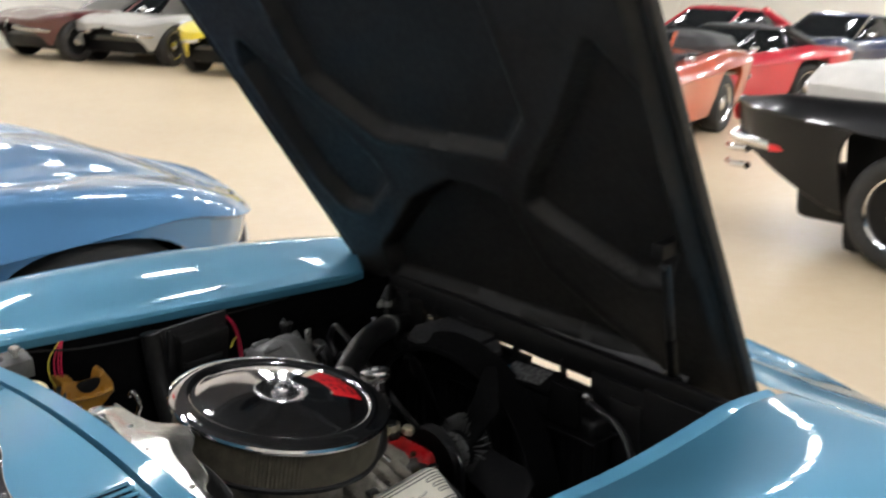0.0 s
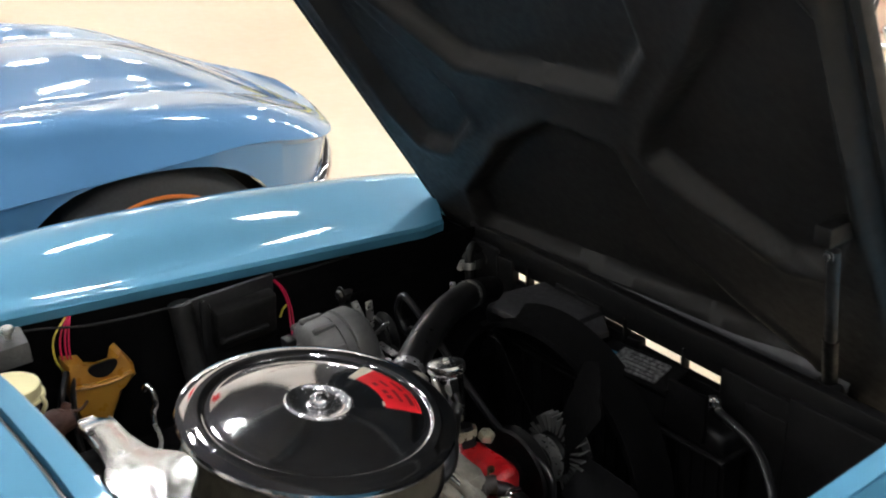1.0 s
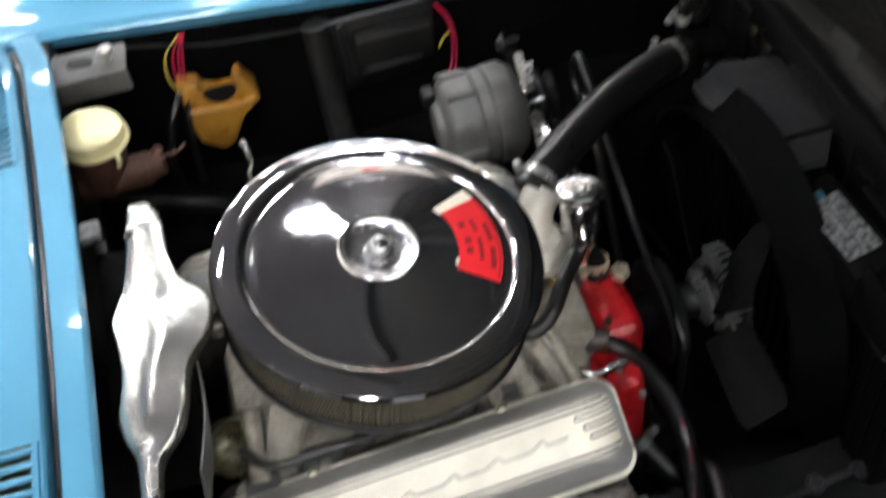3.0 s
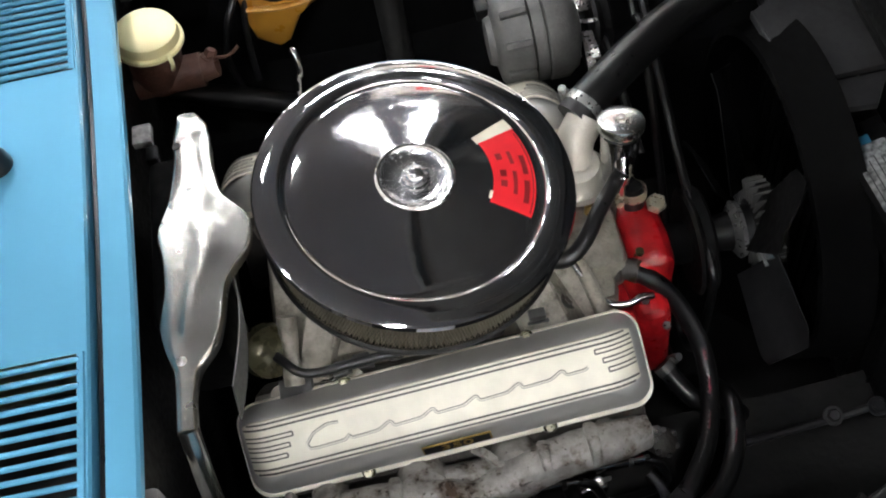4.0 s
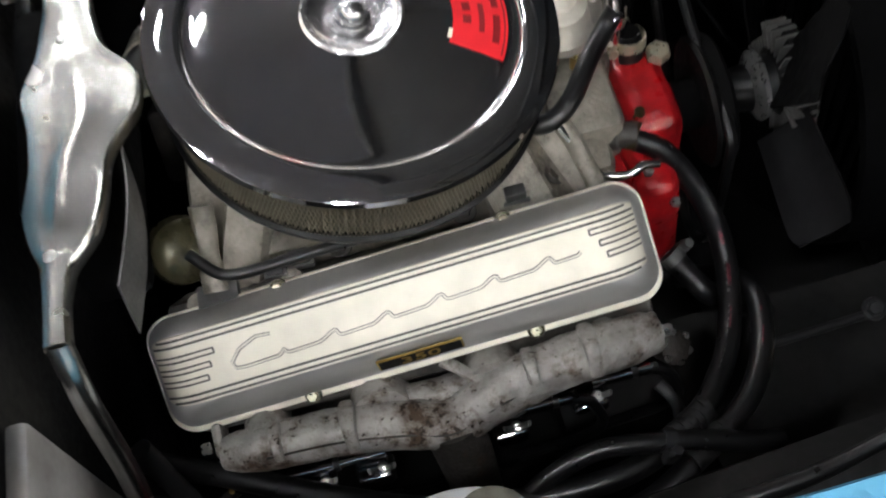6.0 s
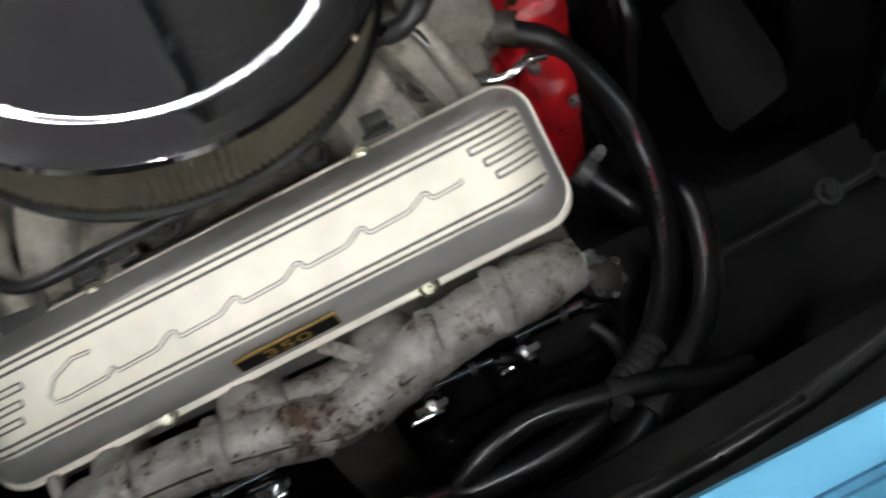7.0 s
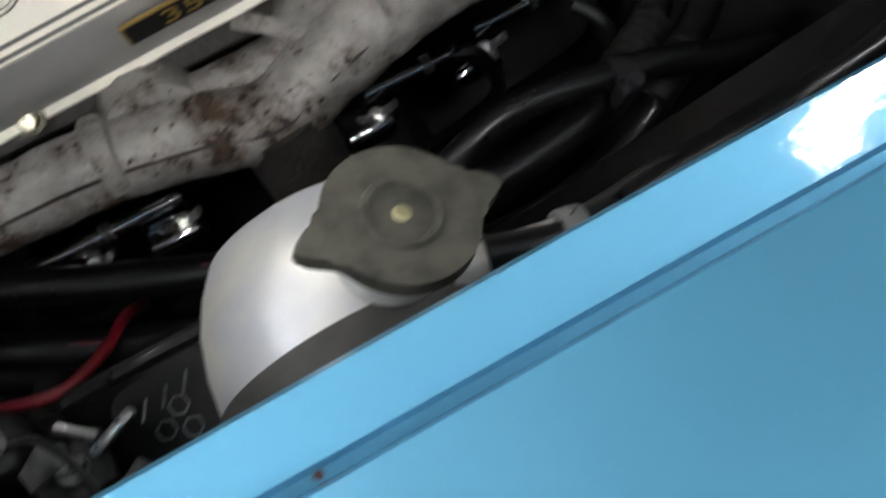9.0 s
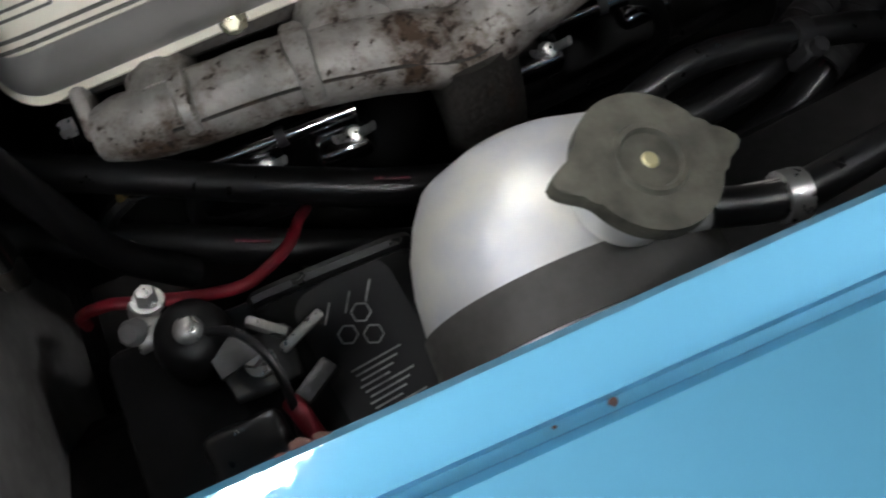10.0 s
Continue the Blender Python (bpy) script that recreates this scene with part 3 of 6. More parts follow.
# the blue car that stands alongside
near = sports_car("metallic blue sports coupe parked alongside the open-hooded car", BLUE2, BLUE2, True, True)
for k in range(2):
    x0 = -0.008 - 0.082 * k
    vent = part("fender_vent", box(x0 - 0.026, x0 + 0.026, -0.850, -0.80, 0.605, 0.703, 0.008), PLASTIC, near, "dark slanted side louvre")
    part("vent_rim", box(x0 + 0.0265, x0 + 0.034, -0.856, -0.80, 0.60, 0.706, 0.003), BLUE2, vent)
badge = part("fender_emblem", box(-0.13, -0.03, -0.826, -0.812, 0.768, 0.778, 0.003), CHROME, near, "small chrome fender emblem")
for k in range(4):
    part("emblem_bar", box(-0.126 + 0.024 * k, -0.112 + 0.024 * k, -0.822, -0.808, 0.778, 0.792, 0.002), CHROME, badge)

PYEL, PRED, PORA, PBLK, PSIL, PDRED, PDBL = (paint(n, c) for n, c in (("yellow_paint", (0.85, 0.70, 0.02)), ("red_paint", (0.62, 0.03, 0.05)), ("orange_paint", (0.52, 0.075, 0.012)), ("black_paint", (0.008, 0.008, 0.009)), ("silver_grey_paint", (0.42, 0.42, 0.40)), ("dark_red_paint", (0.07, 0.008, 0.008)), ("dark_blue_paint", (0.01, 0.025, 0.09))))
place(sports_car("yellow sports car parked in a row along the white wall", PYEL, PYEL), 8.28, 13.02, 208)
place(sports_car("silver and black sports car parked along the white wall", PSIL, PBLK), 7.66, 15.17, 208)
place(sports_car("dark red sports car parked at the end of the row", PDRED, PDRED), 6.84, 16.17, 190)
place(sports_car("red sports coupe with a black roof, parked at an angle", PRED, VINYL, True), 11.6, 7.8, 172)
place(sports_car("red sports car parked further back", PRED, PRED), 16.2, 11.2, 178, 1.2)
place(sports_car("orange open sports car beside the black convertible", PORA, VINYL, folded=True), 7.4, 5.75, 195)
place(sports_car("dark blue sports car parked further back", PDBL, PDBL, True), 17.3, 9.2, 178, 1.2)
conv = sports_car("black convertible with a folded white soft top", PBLK, WHITEVINYL, True, folded=True)
for z in (0.80, 0.90):
    part("bumperette", tube([(-3.05, -0.72, z), (-3.22, -0.62, z), (-3.36, -0.45, z)], 0.022, 8), CHROME, conv)
part("side_marker", box(-2.86, -2.74, -0.80, -0.765, 0.90, 0.94, 0.006), DECALRED, conv, "small red side marker lamp")
place(conv, 5.53, -0.92, -90)


# ---- the blue car with its hood up ----
BEFORE = set(bpy.data.objects) - {near} - set(near.children_recursive)
near.matrix_basis = pose(-0.10, 2.15, -0.019, -0.85, 0, 0)
car = thing("sports_car", (0, 0, 0), "bright metallic blue sports car with its front-hinged hood raised", "car")


def thick(bm, d):
    """Gives a sheet a thickness d."""
    bmesh.ops.recalc_face_normals(bm, faces=bm.faces)
    bmesh.ops.solidify(bm, geom=bm.faces[:], thickness=d)
    return bm


for s, nm in ((1, "left_fender"), (-1, "right_fender")):
    part(nm, side_sheet(stations(-0.66, 0.74), s, False), BLUE, car, smooth=32)
nose_x = [0.742, 0.745] + [x for x in stations(0.76, 1.178)]
bm = side_sheet(nose_x, 1, True)
add(bm, side_sheet(nose_x, -1, True))
bmesh.ops.remove_doubles(bm, verts=bm.verts, dist=1e-4)
grille = [f for f in bm.faces if f.calc_center_median().x > 0.8 and f.calc_center_median().z < 0.585]
bmesh.ops.delete(bm, geom=grille, context="FACES")
part("nose_panel", bm, BLUE, car, smooth=32)
rear_x = stations(-3.3, -0.66)
bm = side_sheet(rear_x, 1, True)
add(bm, side_sheet(rear_x, -1, True))
part("rear_body", bm, BLUE, car, smooth=28)
for s in (1, -1):
    for c in (XF, XR):
        wheel(car, c, s * 0.72, s, (CHROME, STEEL), True)
    part("bumper", tube([(0.72, s * 0.8, 0.5), (0.98, s * 0.64, 0.5), (1.14, s * 0.38, 0.5), (1.2, s * 0.2, 0.52)], 0.028, 10), CHROME, car)


# cowl panel with two louvred air intakes
def cowl_z(y, x=-0.3):
    return 0.903 - 0.165 * y * y - 0.02 * (x + 0.29)


def cowl_edge(y):
    return -0.2805 - 0.105 * (y + 0.14) ** 2 - 0.5 * max(0.0, abs(y) - 0.42) ** 1.5


VENTS = ((-0.425, -0.168), (0.206, 0.45))
ys = sorted(set([round(float(y), 4) for y in np.linspace(-0.49, 0.49, 50)] + [v for w in VENTS for v in w]))
cols = []
for y in ys:
    e, z = cowl_edge(y), cowl_z(y)
    col = [(e - 0.018, y, z - 0.022), (e - 0.006, y, z - 0.016), (e, y, z - 0.008), (e - 0.0015, y, z - 0.002), (e - 0.005, y, z), (e - 0.033, y, z - 0.001), (e - 0.035, y, z - 0.02), (e - 0.043, y, z - 0.02), (e - 0.0445, y, z + 0.001), (e - 0.047, y, z + 0.004)]
    col += [(x, y, cowl_z(y, x) + 0.003) for x in (e - 0.052, -0.395, -0.445, -0.47, -0.52, -0.56)]
    cols.append(col)
bm = grid(cols)
hole = [f for f in bm.faces if any(a < f.calc_center_median().y < b for a, b in VENTS) and -0.445 < f.calc_center_median().x < cowl_edge(f.calc_center_median().y) - 0.053]
bmesh.ops.delete(bm, geom=hole, context="FACES")
cowl = part("cowl_panel", bm, BLUE, car, smooth=30)
for a, b in VENTS:
    part("intake_tray", box(-0.46, -0.332, a - 0.005, b + 0.005, 0.80, 0.822), PLASTIC, cowl)
    n = int((b - a) / 0.0135)
    for k in range(n):
        y = a + (k + 0.5) * (b - a) / n
        z = cowl_z(y, -0.44) + 0.002
        part("louvre", tube([(-0.452, y, z + 0.002), (cowl_edge(y) - 0.054, y, z)], 0.0030, 8), BLUE, cowl)
    for x in (0.0, -0.446):
        rows = [[((x or cowl_edge(y) - 0.053) + dx, y, cowl_z(y, x or -0.34) + dz) for dx, dz in ((-0.005, 0.001), (-0.003, 0.0055), (0.003, 0.0055), (0.005, 0.001))] for y in np.linspace(a, b, 8)]
        part("vent_frame", grid(rows), BLUE, cowl)

# windscreen foot and wipers
glass = grid([[(-0.475 - 0.46 * f - 0.12 * (y / 0.62) ** 2 * (1 - 0.3 * f), y * (1 - 0.14 * f), 0.905 - 0.05 * (y / 0.62) ** 2 + 0.33 * f) for y in np.linspace(-0.62, 0.62, 15)] for f in np.linspace(0, 1, 8)])
part("windscreen", glass, GLASSDARK, car)
foot = [(-0.468 - 0.12 * (y / 0.62) ** 2, y, 0.915 - 0.05 * (y / 0.62) ** 2) for y in np.linspace(-0.62, 0.62, 13)]
part("windscreen_seal", tube(foot, 0.012, 8, 3), RUBBER, car)
part("windscreen_trim", tube([(x - 0.012, y, z + 0.014) for x, y, z in foot], 0.007, 8, 3, flat=0.6), CHROME, car, "narrow chrome trim along the windscreen foot")
for y0, y1 in ((0.08, -0.34), (0.5, 0.06)):
    piv = part("wiper_pivot", lathe([(0, 0.03), (0.012, 0.028), (0.016, 0.018), (0.02, 0.0), (0, 0)], 20, along((-0.425, y0, cowl_z(y0, -0.425)), (0.1, 0, 1))), RUBBER, car)
    part("wiper_arm", tube([(-0.425, y0, 0.935), (-0.445, y0 - 0.12, 0.942), (-0.475, 0.5 * (y0 + y1), 0.94), (-0.50, y1 + 0.05, 0.93)], 0.006, 8, flat=0.5), CHROME, piv)
    part("wiper_blade", tube([(-0.47, y0 - 0.07, 0.945), (-0.50, 0.5 * (y0 + y1), 0.95), (-0.54, y1 - 0.04, 0.935)], 0.006, 6), STEEL, piv)
# black strip added down in the cowl gap as its shade
gap = [(cowl_edge(y) - 0.039, y, cowl_z(y) - 0.014) for y in np.linspace(-0.48, 0.48, 25)]
part("cowl_seal", tube(gap, 0.0042, 6, 2), RUBBER, cowl, "dark strip that stands for the shade in the cowl gap")

# the engine bay's walls
part("firewall", box(-0.345, -0.318, -0.5, 0.5, 0.2, 0.852, 0.006), BLACKPAINT, car)
part("crossmember", box(0.12, 0.34, -0.42, 0.42, 0.13, 0.22, 0.02), DIRTBLACK, car)
for s in (1, -1):
    rows = []
    for x in np.linspace(-0.33, 0.62, 24):
        yl, zl = lip_y(x), lip_z(x)
        if s < 0:
            yl, zl = yl + lip_shift(x)[0], zl - lip_shift(x)[1]
        h = 0.05 * math.exp(-(((x - 0.4) / 0.25) ** 2))
        rows.append([(x, s * yv, zv) for yv, zv in ((yl + 0.004, zl - (0.021 if s > 0 else 0.044)), (yl + 0.006, zl - 0.1), (yl + 0.0, 0.66 + h), (yl - 0.012, 0.58 + h), (yl - 0.055, 0.545 + h), (yl - 0.10, 0.515 + h), (yl - 0.125, 0.46), (yl - 0.14, 0.36), (yl - 0.15, 0.2))])
    # left side in the deeper black: the bay's shade put into its colour
    part("inner_fender", grid(rows), DIRTBLACK if s < 0 else SHROUDSHADE, car, smooth=30)
    part("frame_rail", box(-0.33, 0.7, s * 0.27 - 0.045, s * 0.27 + 0.045, 0.2, 0.3, 0.012), DIRTBLACK, car)

# radiator support
part("upper_support_bar", box(0.6, 0.622, -0.46, 0.46, 0.709, 0.768, 0.006), BLACKPAINT, car)
for y, w in ((-0.235, 0.085), (-0.075, 0.003), (0.05, 0.003), (0.16, 0.055), (0.29, 0.004), (0.36, 0.03)):
    part("support_post", box(0.595, 0.612, y - w, y + w, 0.60, 0.73, 0.003), BLACKPAINT, car)
part("lower_support_bar", box(0.601, 0.621, -0.17, 0.42, 0.40, 0.684, 0.004), BLACKPAINT, car)
part("raised_support_lip", box(0.6015, 0.6205, 0.022, 0.125, 0.680, 0.697, 0.003), BLACKPAINT, car)
part("side_support_left", box(0.592, 0.615, 0.37, 0.47, 0.2, 0.74, 0.006), BLACKPAINT, car)
part("side_support_right", box(0.592, 0.615, -0.47, -0.272, 0.2, 0.74, 0.006), BLACKPAINT, car)
part("corner_gusset", box(0.59, 0.612, -0.275, -0.2, 0.455, 0.70, 0.006), BLACKPAINT, car)
# added dark plate that hides the bright floor, for the shade under the bay
part("splash_pan", box(-0.33, 0.6, -0.46, 0.46, 0.15, 0.165), PLASTIC, car)
part("lower_support", box(0.592, 0.63, -0.47, 0.47, 0.15, 0.365, 0.01), BLACKPAINT, car)

# hood
HP, HY = Vector((0.63, 0, 0.8)), Vector((-0.0896, 0.996, 0))
HV, HN = Vector((-0.4716, -0.0424, 0.8808)), Vector((-0.8772, -0.079, -0.4735))


def hood_side(v, s):
    """Half width of the hood on its left (s = 1) and right."""
    if s > 0:
        return 0.474 + 0.09 * ease(v, -0.15, -0.05) + 0.17 * max(v, 0.0)
    return 0.416


def hood_at(y, v, d=0.0):
    y, v, d = float(y), float(v), float(d)
    crown = 0.008 * (y / hood_side(v, 1 if y > 0 else -1)) ** 2
    return HP + v * HV + y * HY + (d + crown) * HN


def polygon_depth(pts, y, v):
    """Signed distance to the outline, positive inside."""
    best, inside = 9.0, False
    n = len(pts)
    for i in range(n):
        (x0, y0), (x1, y1) = pts[i], pts[(i + 1) % n]
        ex, ey = x1 - x0, y1 - y0
        t = max(0.0, min(1.0, ((y - x0) * ex + (v - y0) * ey) / (ex * ex + ey * ey)))
        best = min(best, math.hypot(y - x0 - t * ex, v - y0 - t * ey))
        if (y0 > v) != (y1 > v) and y < (x1 - x0) * (v - y0) / (y1 - y0) + x0:
            inside = not inside
    return best if inside else -best


POCKETS = [
    [(0.385, 0.51), (0.25, 0.398), (-0.053, 0.413), (-0.13, 0.505), (-0.12, 0.94), (0.385, 0.94)],
    [(0.47, 0.165), (0.40, 0.17), (0.30, 0.262), (0.31, 0.33), (0.45, 0.50), (0.53, 0.58), (0.56, 0.52), (0.51, 0.24)],
    [(-0.11, 0.375), (-0.075, 0.30), (-0.125, 0.255), (-0.255, 0.172), (-0.325, 0.185), (-0.365, 0.27), (-0.38, 0.6), (-0.32, 0.68), (-0.215, 0.51)],
    [(0.42, -0.03), (0.40, 0.06), (0.33, 0.13), (0.23, 0.235), (0.10, 0.315), (-0.01, 0.30), (-0.045, 0.135), (-0.14, 0.03), (-0.25, -0.06), (0.0, -0.04)],
]
NU, NV = 110, 120
rows = []
for j in range(NV + 1):
    v = -0.15 + 1.13 * j / NV
    row = []
    for i in range(NU + 1):
        u = 2 * i / NU - 1
        s = 1 if u > 0 else -1
        y = u * hood_side(v, s)
        deep = max(polygon_depth(p, y, v) for p in POCKETS)
        rim = hood_side(v, s) - abs(y)
        edge = 0.02 * ease(rim, 0.012, 0.03) - 0.02
        row.append(hood_at(y, v, edge - 0.026 * ease(deep, -0.007, 0.009) + 0.004 * ease(deep, -0.03, -0.012) * (1 - ease(deep, -0.012, 0.0))))
    rows.append(row)
inner = grid(rows)
skin = []
for v in np.linspace(-0.155, 0.985, 24):
    us = [2 * i / 24 - 1 for i in range(25)]
    skin.append([hood_at(u * (hood_side(v, 1 if u > 0 else -1) + 0.004), v, -0.042 - 0.03 * (1 - u**4)) for u in us])
hood = part("hood", thick(grid(skin), 0.004), BLUE, car)
part("inner_panel", inner, HOODBLACK, hood, "satin black ribbed underside", smooth=60)
for s in (1, -1):
    part("hood_edge", tube([hood_at(s * (hood_side(v, s) + 0.003), v, -0.026) for v in np.linspace(-0.15, 0.98, 18)], 0.012, 8, 3, flat=1.2), HOODBLACK, hood)
strip = [[hood_at(y, v + 0.03 * (y - 0.07), d) for v, d in ((-0.108, -0.004), (-0.108, 0.006), (-0.10, 0.012), (-0.062, 0.012), (-0.054, 0.006), (-0.051, -0.006))] for y in np.linspace(-0.31, 0.42, 20)]
part("weatherstrip", grid(strip), GUM, hood, "grey rubber strip along the hood's foot")
# support strut of two sliding channels
up, low = hood_at(-0.363, 0.280, 0.028), hood_at(-0.272, -0.165, 0.028)
prop = part("hood_support", tube([up, up.lerp(low, 0.62)], 0.0085, 10, flat=0.6), STRUT, car, "flat steel hood support strut")
part("lower_channel", tube([up.lerp(low, 0.45), low], 0.0105, 10, flat=0.55), BLACKPAINT, prop)
bm = moved(box(-0.03, 0.03, -0.012, 0.012, -0.012, 0.014, 0.004), Matrix.Translation(hood_at(-0.362, 0.297, 0.012)))
part("strut_bracket", bm, BLACKPAINT, prop)
part("strut_pin", hexbolt(hood_at(-0.362, 0.280, 0.038), (-1, 0, 0), 0.005, 0.005), STRUT, prop)
for y in (-0.3, 0.3):
    part("hood_hinge", moved(box(-0.015, 0.015, -0.02, 0.02, -0.05, 0.05, 0.005), pose(0.66, y, 0.71, 0, -30, 0)), BLACKPAINT, hood)


# ---- engine ----
# air cleaner
ac = thing("air_cleaner", (0, 0, 0.755), "round open-element air cleaner with a chrome lid", "air cleaner")
lid = lathe([(0.168, 0.812), (0.176, 0.815), (0.1785, 0.820), (0.1770, 0.8245), (0.171, 0.8275), (0.160, 0.8300), (0.150, 0.8312), (0.1455, 0.8298), (0.1430, 0.8262), (0.1400, 0.8255), (0.1340, 0.8275), (0.115, 0.8310), (0.085, 0.8350), (0.055, 0.8385), (0.0445, 0.8400)], 128)
hub = lathe([(0.0446, 0.8399), (0.0420, 0.8425), (0.0395, 0.8420), (0.0370, 0.8385), (0.030, 0.8350), (0.022, 0.8345), (0.0, 0.8345)], 96)
part("lid", lid, LIDCHROME, ac, "polished chrome lid with fine scratches")
part("hub_dish", hub, HUBCHROME, ac)
nut = lathe([(0.0, 0.852), (0.006, 0.8515), (0.0105, 0.848), (0.0125, 0.843), (0.0125, 0.838), (0.016, 0.8365), (0.0165, 0.8345)], 32)
add(nut, box(-0.014, 0.014, -0.0025, 0.0025, 0.836, 0.851, 0.002))
part("wing_nut", nut, HUBCHROME, ac)
N = 160
rows = []
for z, f in ((0.752, 0.0), (0.754, 1.0), (0.812, 1.0), (0.814, 0.0)):
    rows.append([((0.1615 + (0.0042 if k % 2 else -0.0042) * f) * math.cos(math.pi * k / N), (0.1615 + (0.0042 if k % 2 else -0.0042) * f) * math.sin(math.pi * k / N), z) for k in range(2 * N)])
part("filter_element", grid(rows, close_v=True), FILTER, ac, "tan pleated paper filter behind wire mesh", smooth=10)
mesh = bmesh.new()
for k in range(290):
    for turn in (-1, 1):
        ring = []
        for f in (0.0, 0.5, 1.0):
            a = 2 * math.pi * k / 290 + turn * 0.095 * f
            ring.append([((0.1675 + 0.0004 * turn) * math.cos(a + d), (0.1675 + 0.0004 * turn) * math.sin(a + d), 0.754 + 0.058 * f) for d in (-0.0017, 0.0017)])
        add(mesh, grid(ring))
part("wire_mesh", mesh, MESHWIRE, ac, "fine diamond wire mesh")
part("base_pan", lathe([(0.168, 0.756), (0.1715, 0.753), (0.170, 0.747), (0.150, 0.743), (0.06, 0.741), (0.05, 0.735), (0.0, 0.735)], 96), PLASTIC, ac)


def arc_plate(r0, r1, a0, a1, lift, n=24):
    """A patch on the lid's cone between two radii and two angles."""
    top = lambda r: float(np.interp(r, (0.055, 0.085, 0.115, 0.134), (0.8385, 0.8350, 0.8310, 0.8275))) + lift
    return grid([[(r * math.cos(radians(a)), r * math.sin(radians(a)), top(r)) for r in np.linspace(r0, r1, 5)] for a in np.linspace(a0, a1, n)])


dec = part("decal", arc_plate(0.0855, 0.133, -29, 25, 0.0005), DECALRED, ac, "red curved decal with dark print")
part("decal_edge", arc_plate(0.0835, 0.134, 25, 32, 0.0004, 6), CREAM, dec)
part("decal_tip", arc_plate(0.0825, 0.0862, -26, -19, 0.0006, 6), CREAM, dec)
for r0, r1, a0, a1 in ((0.120, 0.126, -22, -8), (0.120, 0.126, -4, 8), (0.108, 0.1125, -18, -2), (0.108, 0.1125, 3, 12), (0.094, 0.101, -14, -9), (0.094, 0.101, -6, -1), (0.094, 0.101, 7, 12), (0.1295, 0.131, -27, 22)):
    part("print_bar", arc_plate(r0, r1, a0, a1, 0.0008, 8), DECALINK, dec)


def rough_cast(bm, amount, size):
    for v in bm.verts:
        v.co += amount * Vector(noise.noise_vector(v.co / size))
    return bm


def blob(x0, x1, y0, y1, z0, z1, bevel, amount=0.003, size=0.03, cuts=3):
    bm = box(x0, x1, y0, y1, z0, z1, bevel, 3)
    bmesh.ops.subdivide_edges(bm, edges=bm.edges[:], cuts=cuts, use_grid_fill=True)
    return rough_cast(bm, amount, size)


# the cleaner sits on a carburettor that leans forwards and to the right
lean = Vector((0, 0, 1)).rotation_difference(Vector((0.1626, -0.0647, 1.0)).normalized()).to_matrix().to_4x4()
ac.matrix_basis = Matrix.Translation((0.0071, -0.0068, 0.8401)) @ lean @ Matrix.Scale(0.983, 4) @ Matrix.Translation((0, 0, -0.8312)) @ ac.matrix_basis

# block, heads and intake
eng = thing("engine", (0, 0, 0.25), "V8 engine with silver intake and red painted block", "engine")
blk = box(-0.22, 0.22, -0.15, 0.15, 0.28, 0.56, 0.02)
part("block", blk, DARKIRON, eng, "dark oily cylinder block")
part("front_face", box(0.216, 0.232, -0.12, 0.12, 0.36, 0.6, 0.006), ENGINERED, eng, "red painted engine front")
VDIR, VNOR = Vector((0, -0.803, -0.596)), Vector((0, -0.596, 0.803))
for s in (1, -1):
    m = Matrix(((1, 0, 0, -0.01), (0, -s * 0.803 * -1, s * 0.596, s * 0.168), (0, -0.596, 0.803, 0.615), (0, 0, 0, 1)))
    hd = moved(box(-0.222, 0.222, -0.062, 0.066, -0.085, -0.004, 0.008), m)
    part("cylinder_head", hd, DARKIRON, eng, "oily dark cast iron cylinder head")
inta = box(-0.2, 0.215, -0.095, 0.095, 0.58, 0.655, 0.02)
add(inta, box(-0.075, 0.075, -0.075, 0.075, 0.64, 0.725, 0.015))
for s in (1, -1):
    for x, w in ((-0.165, 0.022), (0.125, 0.03), (0.19, 0.018)):
        add(inta, prism([(q, s * v) for q, v in ((x - w, 0.05), (x + w, 0.05), (x + w * 0.8, 0.128), (x - w * 0.8, 0.128))], 0.60, 0.645, 0.006))
        ramp = [[(x * (0.8 + 0.2 * f) + w * q, s * (0.05 + 0.074 * f), 0.690 - 0.053 * f + dz) for q, dz in ((-1.05, -0.05), (-1.0, -0.004), (-0.85, 0.0), (-0.55, -0.003), (0.55, -0.003), (0.85, 0.0), (1.0, -0.004), (1.05, -0.05))] for f in (0, 0.2, 0.5, 0.8, 0.95, 1.05)]
        add(inta, grid(ramp))
    for x in (-0.2, -0.11, 0.0, 0.11, 0.19):
        add(inta, lathe([(0, 0.012), (0.011, 0.012), (0.013, 0.0), (0, 0)], 12, along((x, s * 0.118, 0.636), (0, s * 0.3, 1))))
add(inta, box(0.16, 0.235, -0.06, 0.06, 0.60, 0.668, 0.02))
part("intake_manifold", inta, INTAKE, eng, "silver cast aluminium intake manifold")
for x, y in ((0.156, -0.082), (0.06, -0.098), (-0.06, -0.100), (-0.187, -0.091)):
    part("manifold_bolt", hexbolt((x, y, 0.652), (0, -0.35, 1), 0.0085, 0.008), DARKIRON, eng, "rusty manifold bolt")
for x, y, w in ((0.111, -0.096, 0.010), (-0.124, -0.108, 0.008), (-0.099, -0.104, 0.010)):
    clip = box(x - w, x + w, y - 0.006, y + 0.006, 0.650, 0.662, 0.002)
    add(clip, box(x - w - 0.003, x + w + 0.003, y - 0.008, y + 0.008, 0.644, 0.651, 0.001))
    part("wire_bracket", clip, DULLALU, eng, "small grey bracket at the manifold's edge")
